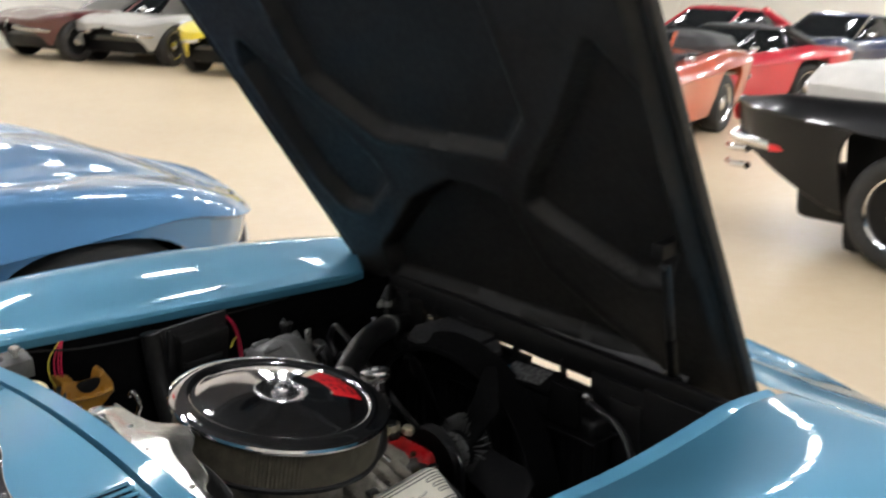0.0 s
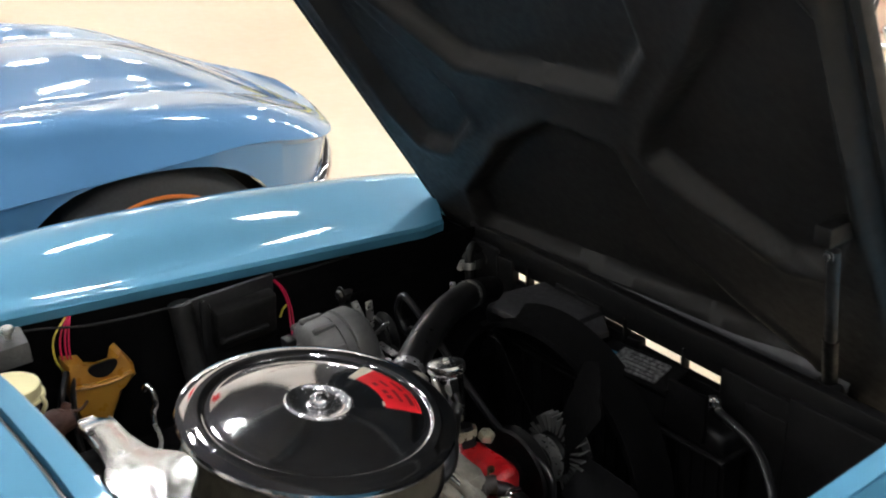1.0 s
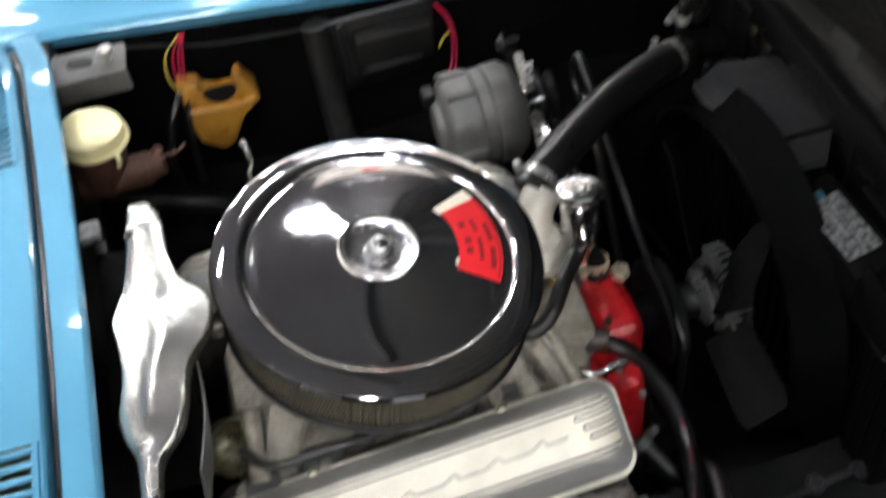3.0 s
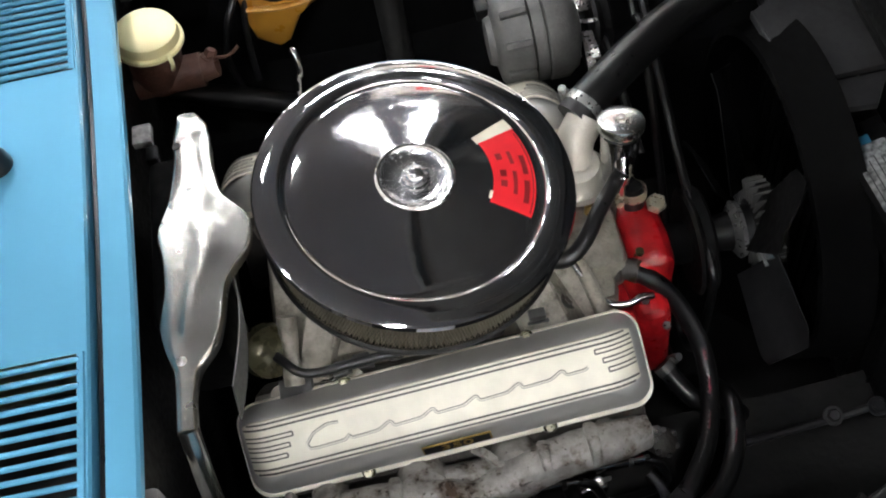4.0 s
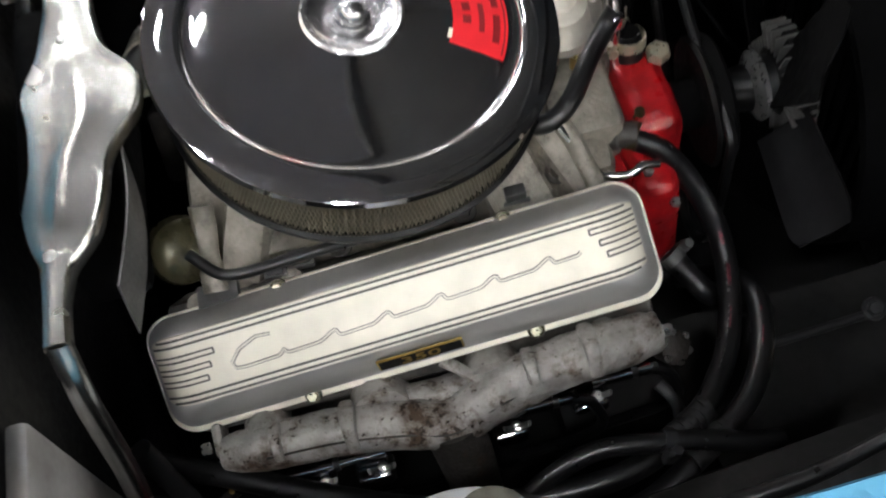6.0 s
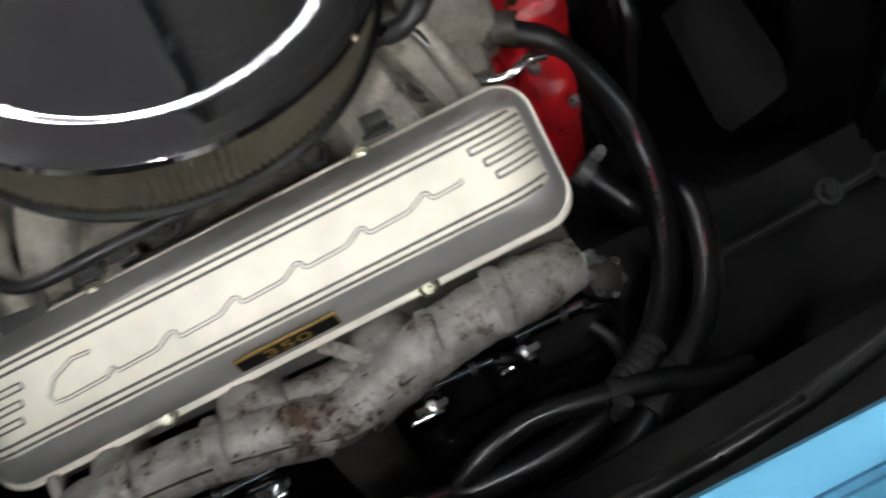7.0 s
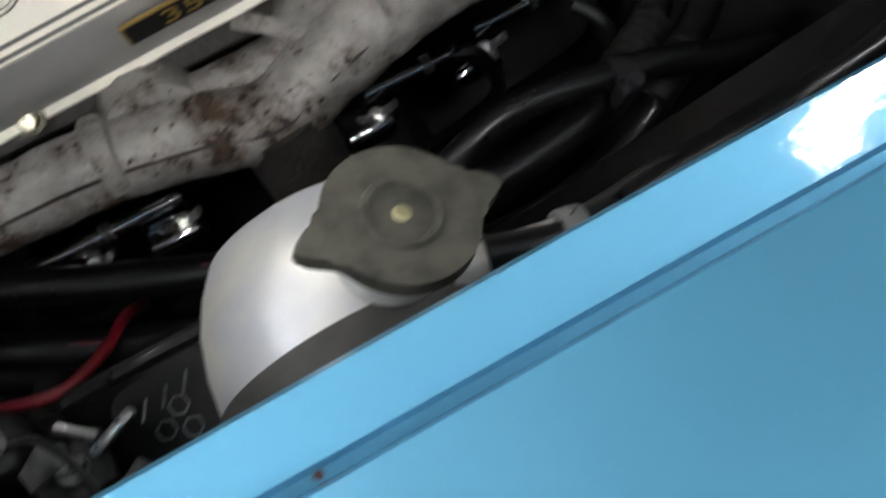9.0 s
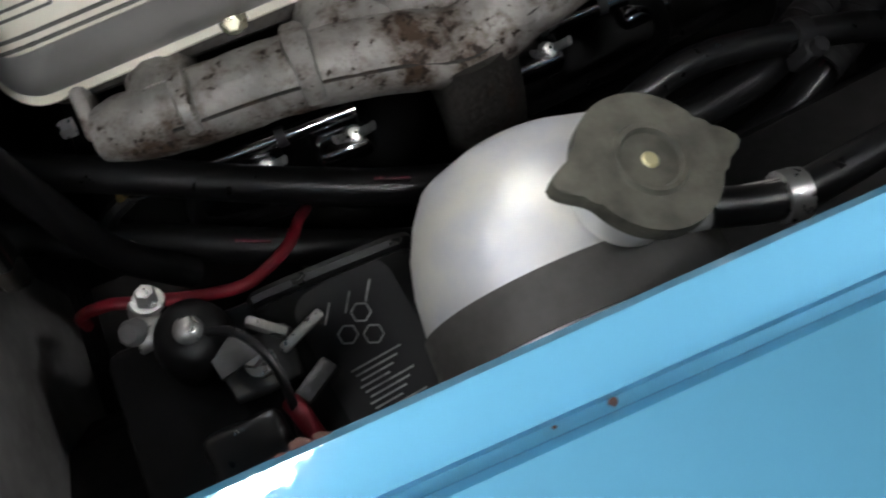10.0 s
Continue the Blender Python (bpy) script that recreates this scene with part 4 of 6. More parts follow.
part("intake_rib", rough_cast(tube([(0.170, -0.055, 0.685), (0.182, -0.09, 0.664), (0.188, -0.122, 0.648)], 0.009, 10), 0.0015, 0.02), INTAKE, eng)
part("intake_rib", rough_cast(tube([(-0.172, -0.055, 0.705), (-0.178, -0.09, 0.675), (-0.18, -0.118, 0.655)], 0.012, 10), 0.0015, 0.02), INTAKE, eng)
carb = box(-0.075, 0.075, -0.06, 0.06, 0.725, 0.75, 0.008)
add(carb, box(-0.085, -0.05, -0.045, 0.045, 0.70, 0.745, 0.01))
add(carb, box(0.05, 0.085, -0.045, 0.045, 0.70, 0.745, 0.01))
part("carburettor", carb, DULLALU, eng)


# valve covers
def cover_frame(s):
    """Local frame of a valve cover: x along the engine, y down and out, z off its face."""
    ex = Vector((0.9971, 0, 0.0762))
    out = Vector((0, -0.803, -0.596)) if s < 0 else Vector((0, 0.874, -0.4875))
    out = (out - ex * out.dot(ex)).normalized()
    nor = ex.cross(out) if s > 0 else -ex.cross(out)
    m = Matrix((ex, out, nor)).transposed().to_4x4()
    m.translation = Vector((-0.0178, -0.1705, 0.6234)) if s < 0 else Vector((-0.0178, 0.1858, 0.6446))
    return m


def valve_cover(s):
    m = cover_frame(s)
    t = thing("valve_cover", m @ Vector((0, 0, 0)), "finned silver aluminium valve cover, bolted to the engine", "valve cover", "valve covers of the engine")
    L = 0.478

    def stack(rings, cap):
        secs = []
        for l, v0, v1, r, z in rings:
            secs.append([(x, y + (v0 + v1) / 2, z) for x, y in rounded(l, v1 - v0, r, 8)])
        bm = grid(secs, close_v=True)
        if cap:
            bm.verts.ensure_lookup_table()
            k = len(secs[0])
            bm.faces.new([bm.verts[(len(secs) - 1) * k + q] for q in range(k)])
        return moved(bm, m)

    def height(x):
        """Height of the ribbed top along the cover, which rounds off at both ends."""
        return 0.0514 - 0.0225 * max(0.0, (abs(x) - 0.190) / 0.0355) ** 2

    part("flange", stack(((L, -0.060, 0.0545, 0.026, -0.003), (L, -0.060, 0.0545, 0.026, 0.003), (L - 0.002, -0.059, 0.0535, 0.025, 0.0042), (L - 0.02, -0.048, 0.044, 0.02, 0.0045)), False), VCFLAT, t, "pale machined mounting rim")
    part("body", stack(((L - 0.004, -0.0585, 0.0490, 0.025, 0.003), (L - 0.010, -0.0568, 0.0470, 0.024, 0.012), (L - 0.022, -0.0545, 0.0420, 0.021, 0.022), (L - 0.036, -0.0525, 0.0375, 0.017, 0.030), (L - 0.054, -0.0500, 0.0310, 0.013, 0.038), (L - 0.074, -0.0475, 0.0255, 0.010, 0.044), (L - 0.096, -0.0450, 0.0200, 0.009, 0.0480), (L - 0.11, -0.043, 0.018, 0.009, 0.0494)), True), VCALU, t)
    xs = [0.2255 * math.sin(0.5 * math.pi * q / 20) for q in range(-20, 21)]
    rows = []
    for x in xs:
        inset = 0.005 * max(0.0, (abs(x) - 0.205) / 0.0205) ** 2
        a, b = -0.0450 + inset, 0.0200 - inset
        rows.append([(x, a, height(x) - 0.003), (x, a + 0.0006, height(x) - 0.0006), (x, a + 0.0018, height(x))] + [(x, a + (b - a) * q, height(x)) for q in (0.2, 0.4, 0.6, 0.8)] + [(x, b - 0.0018, height(x)), (x, b - 0.0006, height(x) - 0.0006), (x, b, height(x) - 0.003)])
    field = part("top_field", moved(grid(rows), m), VCFLAT, t, "pale machined top with grooves and a raised scroll line")

    # each groove is a grey line on the surface, drawn as its shade
    def groove(x0, x1, y, w, mt):
        line = [Vector((x, y, height(x) - 0.0001)) for x in np.linspace(x0, x1, 60 if x1 - x0 > 0.2 else 12)]
        return part("groove", moved(tube(line, w, 6, 1, flat=0.7), m), mt, field)

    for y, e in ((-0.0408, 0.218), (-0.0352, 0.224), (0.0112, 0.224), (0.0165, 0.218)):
        groove(-e, e, y, 0.0012, LINESHADE)
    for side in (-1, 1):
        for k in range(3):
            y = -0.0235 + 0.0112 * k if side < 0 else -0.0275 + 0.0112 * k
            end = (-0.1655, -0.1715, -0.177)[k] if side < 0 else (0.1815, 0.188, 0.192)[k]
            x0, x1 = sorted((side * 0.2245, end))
            groove(x0, x1, y - 0.0024, 0.0009, LINESHADE)
            groove(x0, x1, y + 0.0024, 0.0009, LINESHADE)
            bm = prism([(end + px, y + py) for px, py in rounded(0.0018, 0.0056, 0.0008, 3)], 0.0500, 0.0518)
            part("groove_end", moved(bm, m), LINESHADE, field)
    # plain scroll line in relief on the field
    pts = [(-0.112, -0.0235), (-0.124, -0.0245), (-0.14, -0.018), (-0.149, -0.008), (-0.147, -0.002), (-0.138, -0.001)]
    for k in range(1, 121):
        u = k / 120
        bump = 0.0062 * max(0.0, math.sin((u * 6.2 - 0.35) * 2 * math.pi)) ** 3 if 0.1 < u < 0.95 else 0.0
        pts.append((-0.138 + 0.285 * u + 0.7 * bump, -0.001 - 0.0105 * u - bump))
    pts.append((0.150, -0.0135))
    pts = [(0.008 + 1.078 * x, y) for x, y in pts]
    # grey underlay draws the scroll's relief shade below a pale crest
    part("scroll", moved(tube([Vector((x, y, 0.0509)) for x, y in pts], 0.0018, 8, 1), m), LINESHADE, field)
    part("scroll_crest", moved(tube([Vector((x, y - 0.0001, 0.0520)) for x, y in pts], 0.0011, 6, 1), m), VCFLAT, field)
    for x in (-0.1027, 0.1133):
        for y in (-0.0555, 0.0505):
            up = m.to_3x3() @ Vector((0, 0, 1))
            bolt = part("bolt", hexbolt(m @ Vector((x, y, 0.0062)), up, 0.0055, 0.0065, False), BOLTZINC, t)
            part("washer", lathe([(0, 0.0016), (0.0078, 0.0014), (0.0084, 0.0), (0.0084, -0.002)], 20, along(m @ Vector((x, y, 0.0046)), up)), OLIVE, bolt, "dull brown washer")
    return t, m


vc_right, vm = valve_cover(-1)
valve_cover(1)
# number plate badge on the cover's lower flank
bq = vm @ pose(0.0087, 0.0345, 0.0415, -50, 0, 0)
badge2 = part("badge", moved(box(-0.040, 0.040, -0.0085, 0.0085, -0.001, 0.0012, 0.0008, 1), bq), BADGEGOLD, vc_right, "black badge with gold digits")
part("badge_field", moved(box(-0.038, 0.038, -0.0068, 0.0072, 0.001, 0.0018), bq), BADGEBLACK, badge2)
fc = bpy.data.curves.new("digits", "FONT")
fc.body, fc.size, fc.align_x, fc.align_y, fc.extrude = "350", 0.017, "CENTER", "CENTER", 0.0003
tmp = bpy.data.objects.new("tmp", fc)
scene.collection.objects.link(tmp)
dm = bpy.data.meshes.new_from_object(tmp.evaluated_get(bpy.context.evaluated_depsgraph_get()))
bpy.data.objects.remove(tmp)
bm = bmesh.new()
bm.from_mesh(dm)
moved(bm, bq @ pose(0, 0, 0.0022) @ Matrix.Diagonal((1.5, -0.85, 1, 1)))
part("badge_digits", bm, BADGEGOLD, badge2)


# front of the engine: red water pump and front faces
pump = thing("water_pump", (0.27, 0, 0.4), "red painted cast iron water pump on the engine front", "water pump")
part("left_leg", blob(0.225, 0.285, 0.02, 0.13, 0.42, 0.60, 0.02), ENGINERED, pump)
part("right_leg", blob(0.228, 0.276, -0.112, -0.02, 0.46, 0.615, 0.02), ENGINERED, pump)
body = blob(0.236, 0.292, -0.060, 0.045, 0.46, 0.648, 0.02, 0.004)
part("pump_body", body, ENGINERED, pump)
# pump nose coloured near black for the shade between pump and fan
part("shaft_housing", tube([(0.28, 0, 0.585), (0.325, 0, 0.587)], 0.027, 20), SHROUDSHADE, pump, "shaft housing in near black for the shade it sits in")
part("bypass_neck", lathe([(0.0, 0.018), (0.012, 0.018), (0.014, 0.0), (0.014, -0.02), (0, -0.02)], 16, along((0.262, 0.035, 0.66), (0, 0.2, 1))), RUBBER, pump)
part("bypass_clamp", clamp((0.262, 0.036, 0.668), (0, 0.2, 1), 0.0155), BOLTZINC, pump)
part("plug_bolt", hexbolt((0.286, 0.019, 0.655), (0.1, -0.2, 1), 0.0125, 0.012, False), BOLTZINC, pump)
for x, y, z in ((0.243, -0.09, 0.622), (0.262, -0.118, 0.60), (0.25, 0.1, 0.605)):
    part("bolt", hexbolt((x, y, z), (0.1, -0.1, 1), 0.0055, 0.006, False), STEEL, pump)
part("heater_fitting", lathe([(0, 0.03), (0.0125, 0.03), (0.0135, 0.012), (0.016, 0.01), (0.016, 0), (0, 0)], 18, along((0.216, -0.045, 0.636), (0.9, -0.35, 0.1))), DARKIRON, pump)

# thermostat housing, upper hose, filler tube
th = thing("thermostat_housing", (0.205, 0.09, 0.66), "cast aluminium thermostat housing with an angled neck", "thermostat housing")
hb = lathe([(0, 0.03), (0.03, 0.028), (0.036, 0.012), (0.042, 0.008), (0.044, 0.0), (0, 0)], 28, along((0.196, 0.06, 0.69), (0, 0, 1)))
add(hb, tube([(0.196, 0.062, 0.705), (0.203, 0.085, 0.728), (0.222, 0.104, 0.745)], 0.023, 18))
part("body", hb, ALU, th)
part("bolt", hexbolt((0.224, 0.058, 0.70), (0.2, 0, 1), 0.009, 0.008), STEEL, th)
part("bolt", hexbolt((0.166, 0.064, 0.70), (0, 0, 1), 0.009, 0.008), STEEL, th)
hose_top = [(0.207, 0.106, 0.745), (0.238, 0.128, 0.755), (0.295, 0.172, 0.757), (0.36, 0.224, 0.747), (0.415, 0.258, 0.738), (0.4625, 0.2872, 0.7257), (0.485, 0.303, 0.715)]
uh = thing("radiator_hose", (0.33, 0.2, 0.74), "thick black rubber upper radiator hose", "hose")
part("hose", tube(hose_top, 0.0243, 20, 10), RUBBER, uh)
part("engine_clamp", clamp((0.222, 0.117, 0.751), (0.75, 0.6, 0.25), 0.0235), STEEL, uh)
part("neck_fitting", tube([(0.49, 0.318, 0.735), (0.494, 0.322, 0.775), (0.507, 0.327, 0.79), (0.52, 0.33, 0.778)], 0.008, 12), BLACKPAINT, uh)
part("neck_cap", lathe([(0, 0.02), (0.016, 0.019), (0.021, 0.014), (0.022, 0.004), (0.018, 0.0), (0, 0)], 24, along((0.515, 0.335, 0.752), (-0.2, -0.2, 1))), BLACKPAINT, uh)
part("small_clamp", clamp((0.493, 0.321, 0.76), (0.1, 0.1, 1), 0.009), STEEL, uh)
part("radiator_clamp", clamp((0.4625, 0.2872, 0.7257), (0.78, 0.5, -0.25), 0.0235), STEEL, uh)

of = thing("oil_filler", (0.24, 0.05, 0.62), "chrome oil filler tube with a round chrome cap", "oil filler")
ax = Vector((0.014, 0.03, 0.14)).normalized()
ftop = Vector((0.254, 0.065, 0.776))
part("tube", tube([ftop - 0.165 * ax, ftop - 0.05 * ax], 0.0155, 20), CHROME, of)
part("neck", lathe([(0.0155, -0.092), (0.0215, -0.084), (0.0235, -0.020), (0.020, -0.016)], 28, along(ftop, ax)), CHROME, of)
part("cap", lathe([(0.0, 0.004), (0.008, 0.004), (0.009, 0.001), (0.024, 0.001), (0.0272, -0.001), (0.028, -0.004), (0.028, -0.011), (0.026, -0.014), (0.022, -0.016), (0, -0.016)], 40, along(ftop, ax)), HUBCHROME, of)
part("cap_rivet", lathe([(0, 0.006), (0.004, 0.0055), (0.006, 0.002), (0, 0.002)], 14, along(ftop, ax)), STEEL, of)
part("side_spout", tube([ftop - 0.04 * ax + Vector((-0.002, -0.016, 0)), ftop - 0.058 * ax + Vector((-0.004, -0.03, 0))], 0.0085, 14), CHROME, of)
part("vent_hose", tube([ftop - 0.05 * ax + Vector((-0.003, -0.026, 0)), (0.234, 0.022, 0.713), (0.2085, -0.0055, 0.705), (0.184, -0.036, 0.696), (0.160, -0.050, 0.688), (0.13, -0.045, 0.684)], 0.0096, 16), RUBBER, of)
part("brass_elbow", tube([(0.212, 0.045, 0.672), (0.207, 0.028, 0.676), (0.203, 0.018, 0.66)], 0.007, 12), BRASS, eng)
part("fuel_line", tube([(0.165, -0.06, 0.69), (0.186, -0.0915, 0.660), (0.200, -0.104, 0.656), (0.219, -0.108, 0.656), (0.233, -0.104, 0.659), (0.248, -0.103, 0.654)], 0.0042, 12), CHROME, eng, "bent bright metal line")

# distributor side: ignition shielding
sh = thing("ignition_shield", (-0.24, -0.05, 0.7), "scratched polished metal ignition shield with wavy edges", "ignition shield")
KY = (-0.25, -0.214, -0.184, -0.165, -0.134, -0.092, -0.055, -0.018, 0.018, 0.067, 0.107, 0.135, 0.15)
KL = (-0.260, -0.259, -0.260, -0.268, -0.2735, -0.265, -0.265, -0.271, -0.256, -0.249, -0.248, -0.248, -0.245)
KR = (-0.240, -0.240, -0.234, -0.214, -0.206, -0.200, -0.172, -0.168, -0.198, -0.206, -0.206, -0.211, -0.224)


def soft_lerp(y, k):
    return sum(lerp(y + d, KY, k) * w for d, w in ((-0.012, 1), (-0.006, 2), (0, 3), (0.006, 2), (0.012, 1))) / 9


rows = []
for y in np.linspace(-0.25, 0.15, 70):
    y = float(y)
    a, b = soft_lerp(y, KL), soft_lerp(y, KR)
    top = 0.858 + 0.004 * math.exp(-(((y + 0.02) / 0.1) ** 2)) - 0.010 * ease(y, 0.10, 0.15)
    row = [(a + 0.001, y, top - 0.014), (a, y, top - 0.004), (a + 0.0025, y, top)]
    for f in (0.1, 0.25, 0.4, 0.5, 0.58, 0.75, 0.9):
        crease = 0.0035 * math.exp(-(((f - 0.52) / 0.10) ** 2)) * ease(-y, -0.02, 0.03) * ease(y, -0.17, -0.14)
        row.append((a + (b - a) * f, y, top + 0.002 * math.sin(math.pi * f) + crease))
    row += [(b - 0.0025, y, top), (b, y, top - 0.004), (b - 0.001, y, top - 0.014)]
    rows.append(row)
part("top_plate", thick(grid(rows), 0.0012), BRIGHT, sh)
part("edge_bead", tube([(soft_lerp(float(y), KR) - 0.004, float(y), 0.8585) for y in np.linspace(-0.20, 0.12, 24)], 0.0016, 6), BRIGHT, sh)
part("rivet", lathe([(0, 0.003), (0.003, 0.0025), (0.005, 0)], 12, along((-0.231, 0.030, 0.862), (0, 0, 1))), STEEL, sh)
part("rivet", lathe([(0, 0.003), (0.003, 0.0025), (0.0055, 0)], 12, along((-0.250, -0.176, 0.860), (0, 0, 1))), STEEL, sh)
part("dark_hole", lathe([(0, 0.0005), (0.0045, 0.0005), (0.005, 0)], 12, along((-0.243, 0.095, 0.8605), (0, 0, 1))), PLASTIC, sh)
side = [[(-0.206 + 0.012 * math.sin((y + 0.2) * 18) - 0.012 * f, y, 0.843 - 0.075 * f) for f in np.linspace(0, 1, 8)] for y in np.linspace(-0.205, -0.02, 20)]
part("side_plate", thick(grid(side), 0.0015), DULLALU, sh)
# near black here stands for the shade under the plate
part("back_box", box(-0.285, -0.225, -0.12, 0.1, 0.68, 0.842, 0.012), SHROUDSHADE, sh)
part("leg", tube([(-0.25, -0.245, 0.852), (-0.252, -0.27, 0.80), (-0.262, -0.285, 0.70), (-0.285, -0.30, 0.56)], 0.011, 10, flat=0.7), BRIGHT, sh)
can = thing("vacuum_can", (-0.2, -0.06, 0.66), "olive metal vacuum canister beside the intake", "canister")
part("can", lathe([(0, 0.028), (0.018, 0.027), (0.03, 0.018), (0.033, 0.0), (0.031, -0.012), (0.014, -0.02), (0, -0.02)], 32, along((-0.203, -0.075, 0.672), (0.3, -0.5, 0.6))), OLIVE, can, "olive brown canister")
part("hose", tube([(-0.19, -0.10, 0.70), (-0.16, -0.125, 0.69), (-0.10, -0.125, 0.69), (-0.03, -0.125, 0.695)], 0.0055, 10), RUBBER, can)
part("bracket", box(-0.2, -0.16, -0.135, -0.105, 0.636, 0.652, 0.003), DULLALU, can)

# exhaust manifold with its bands and centre outlet
em = thing("exhaust_manifold", (0, -0.25, 0.5), "weathered grey cast iron exhaust manifold with rust patches", "exhaust manifold")
path = [(-0.212, -0.241, 0.571), (-0.17, -0.247, 0.574), (-0.1, -0.252, 0.579), (-0.04, -0.259, 0.572), (0.0, -0.264, 0.561), (0.04, -0.256, 0.573), (0.1, -0.246, 0.587), (0.16, -0.239, 0.584), (0.205, -0.231, 0.572)]
log = tube(path, lambda u: 0.0218 + 0.0035 * u - 0.006 * (abs(2 * u - 1) ** 8), 28, 12)
bmesh.ops.subdivide_edges(log, edges=log.edges[:], cuts=1, use_grid_fill=True)
part("log", rough_cast(log, 0.0012, 0.012), CASTIRON, em)
part("seam", tube([Vector(p) + Vector((0, -0.0167, 0.0153)) for p in path[1:-1]], 0.0012, 6), DARKIRON, em)
for x, y, z, a0, a1, k in ((-0.158, -0.248, 0.575, 35, 120, 0.8), (-0.090, -0.253, 0.579, 20, 175, 1.1), (0.083, -0.249, 0.584, 55, 135, 0.9), (0.140, -0.242, 0.585, 20, 175, 1.1)):
    ring = []
    r0 = 0.0228 + 0.0035 * (x + 0.2) / 0.4
    for a in np.linspace(a0, a1, 20):
        c, s = math.cos(radians(a)), math.sin(radians(a))
        r = r0 + 0.0042 + 0.0065 * math.exp(-(((a - 70) / 26) ** 2))
        w = (0.0048 + 0.0018 * math.exp(-(((a - 110) / 30) ** 2))) * k
        ring.append([(x + dx, y - rr * c, z + rr * s) for dx, rr in ((-w * 1.25, r0 - 0.004), (-w * 1.05, r - 0.0015), (-w * 0.7, r), (w * 0.7, r), (w * 1.05, r - 0.0015), (w * 1.25, r0 - 0.004))])
    part("band", rough_cast(grid(ring), 0.0006, 0.01), CASTIRON, em)
for x in (-0.17, -0.06, 0.05, 0.16):
    part("port", tube([(x, -0.245, 0.575), (x, -0.215, 0.56), (x, -0.19, 0.54)], 0.022 if abs(x) > 0.1 else 0.029, 14), CASTIRON, em)
part("middle_casting", rough_cast(tube([(-0.055, -0.236, 0.560), (-0.02, -0.236, 0.556), (0.03, -0.236, 0.558), (0.07, -0.233, 0.562)], 0.022, 18), 0.002, 0.02), CASTIRON, em)
part("outlet", tube([(0.0, -0.262, 0.565), (0.004, -0.278, 0.52), (0.006, -0.285, 0.45), (0.006, -0.28, 0.33)], lambda u: 0.029 - 0.004 * u, 20), DARKIRON, em)
part("web", tube([(0.006, -0.212, 0.588), (0.026, -0.232, 0.590), (0.046, -0.252, 0.588), (0.056, -0.262, 0.580)], lambda u: 0.0065 - 0.002 * u, 8, flat=0.6), CASTIRON, em)
for s, x in ((1, 0.205), (-1, -0.214)):
    part("end_flange", moved(box(-0.005, 0.005, -0.016, 0.016, -0.018, 0.016, 0.004), pose(x, -0.227, 0.570, 20, 0, 0)), CASTIRON, em)
    part("flange_bolt", hexbolt((x + s * 0.006, -0.240, 0.59), (s, 0, 0), 0.006, 0.008, False), STEEL, em)

# spark plug shields with their wing nuts
for x, sd in ((-0.077, -1), (-0.135, -1), (0.064, 1), (0.130, 1)):
    drop = Vector((0.0, 0.0, 0.0)) if sd < 0 else Vector((-0.004, 0.013, -0.017)) if x < 0.1 else Vector((0.018, 0.031, -0.038))
    ps = thing("plug_shield", (x, -0.26, 0.48), "bright metal spark plug shield with a wing nut", "plug shield", "plug shields under the exhaust manifold")
    end = x + sd * (0.085 if sd < 0 else 0.060)
    part("sleeve", tube([(end, -0.255, 0.508), (x + (0.006 if sd < 0 else -0.002), -0.256, 0.511)], 0.0052 if sd < 0 else 0.0062, 12), CHROME, ps)
    part("collar", tube([(x + sd * 0.040, -0.2555, 0.5095), (x + sd * 0.046, -0.2555, 0.5092)], 0.0066, 12), STRUT, ps)
    part("cover", blob(x - 0.028, x + 0.012, -0.280, -0.250, 0.480, 0.502, 0.008, 0.002, 0.02, 1), CHROME, ps)
    part("nut", hexbolt((end, -0.255, 0.508), (sd, 0, 0), 0.0055, 0.008, False), BRASS if sd < 0 else CHROME, ps)
    wn = lathe([(0, 0.011), (0.005, 0.01), (0.0065, 0), (0, 0)], 12, along((x, -0.268, 0.500), (0, -0.4, 1)))
    for k in (1, -1):
        add(wn, tube([(x, -0.270, 0.506), (x + k * 0.008, -0.272, 0.511), (x + k * 0.0125, -0.274, 0.518)], 0.0034, 8, flat=0.6))
    part("wing_nut", wn, STEEL, ps)
    part("lead", tube([(end, -0.255, 0.508), (end + sd * 0.02, -0.262, 0.495), (end + sd * 0.022, -0.27, 0.44), (x, -0.25, 0.36)], 0.006, 8), RUBBER, ps)
    ps.location += drop

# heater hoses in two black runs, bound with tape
# added black sheets: they hide the floor where the bay lies in shade
bf = thing("radiator_baffle", (0.6, -0.1, 0.4), "black sheets added to close the gap beside the radiator", "baffle")
part("main_sheet", box(0.598, 0.602, -0.243, 0.03, 0.15, 0.62), SHROUDSHADE, bf)
part("upper_sheet", box(0.5975, 0.6015, -0.40, -0.2435, 0.451, 0.62), SHROUDSHADE, bf)
part("corner_sheet", moved(box(-0.002, 0.002, -0.02, 0.02, -0.12, 0.12), pose(0.6035, -0.262, 0.30, 35, 0, 0)), SHROUDSHADE, bf)
hh = thing("heater_hoses", (0.1, -0.3, 0.5), "pair of thick black rubber heater hoses with red marks", "hose")
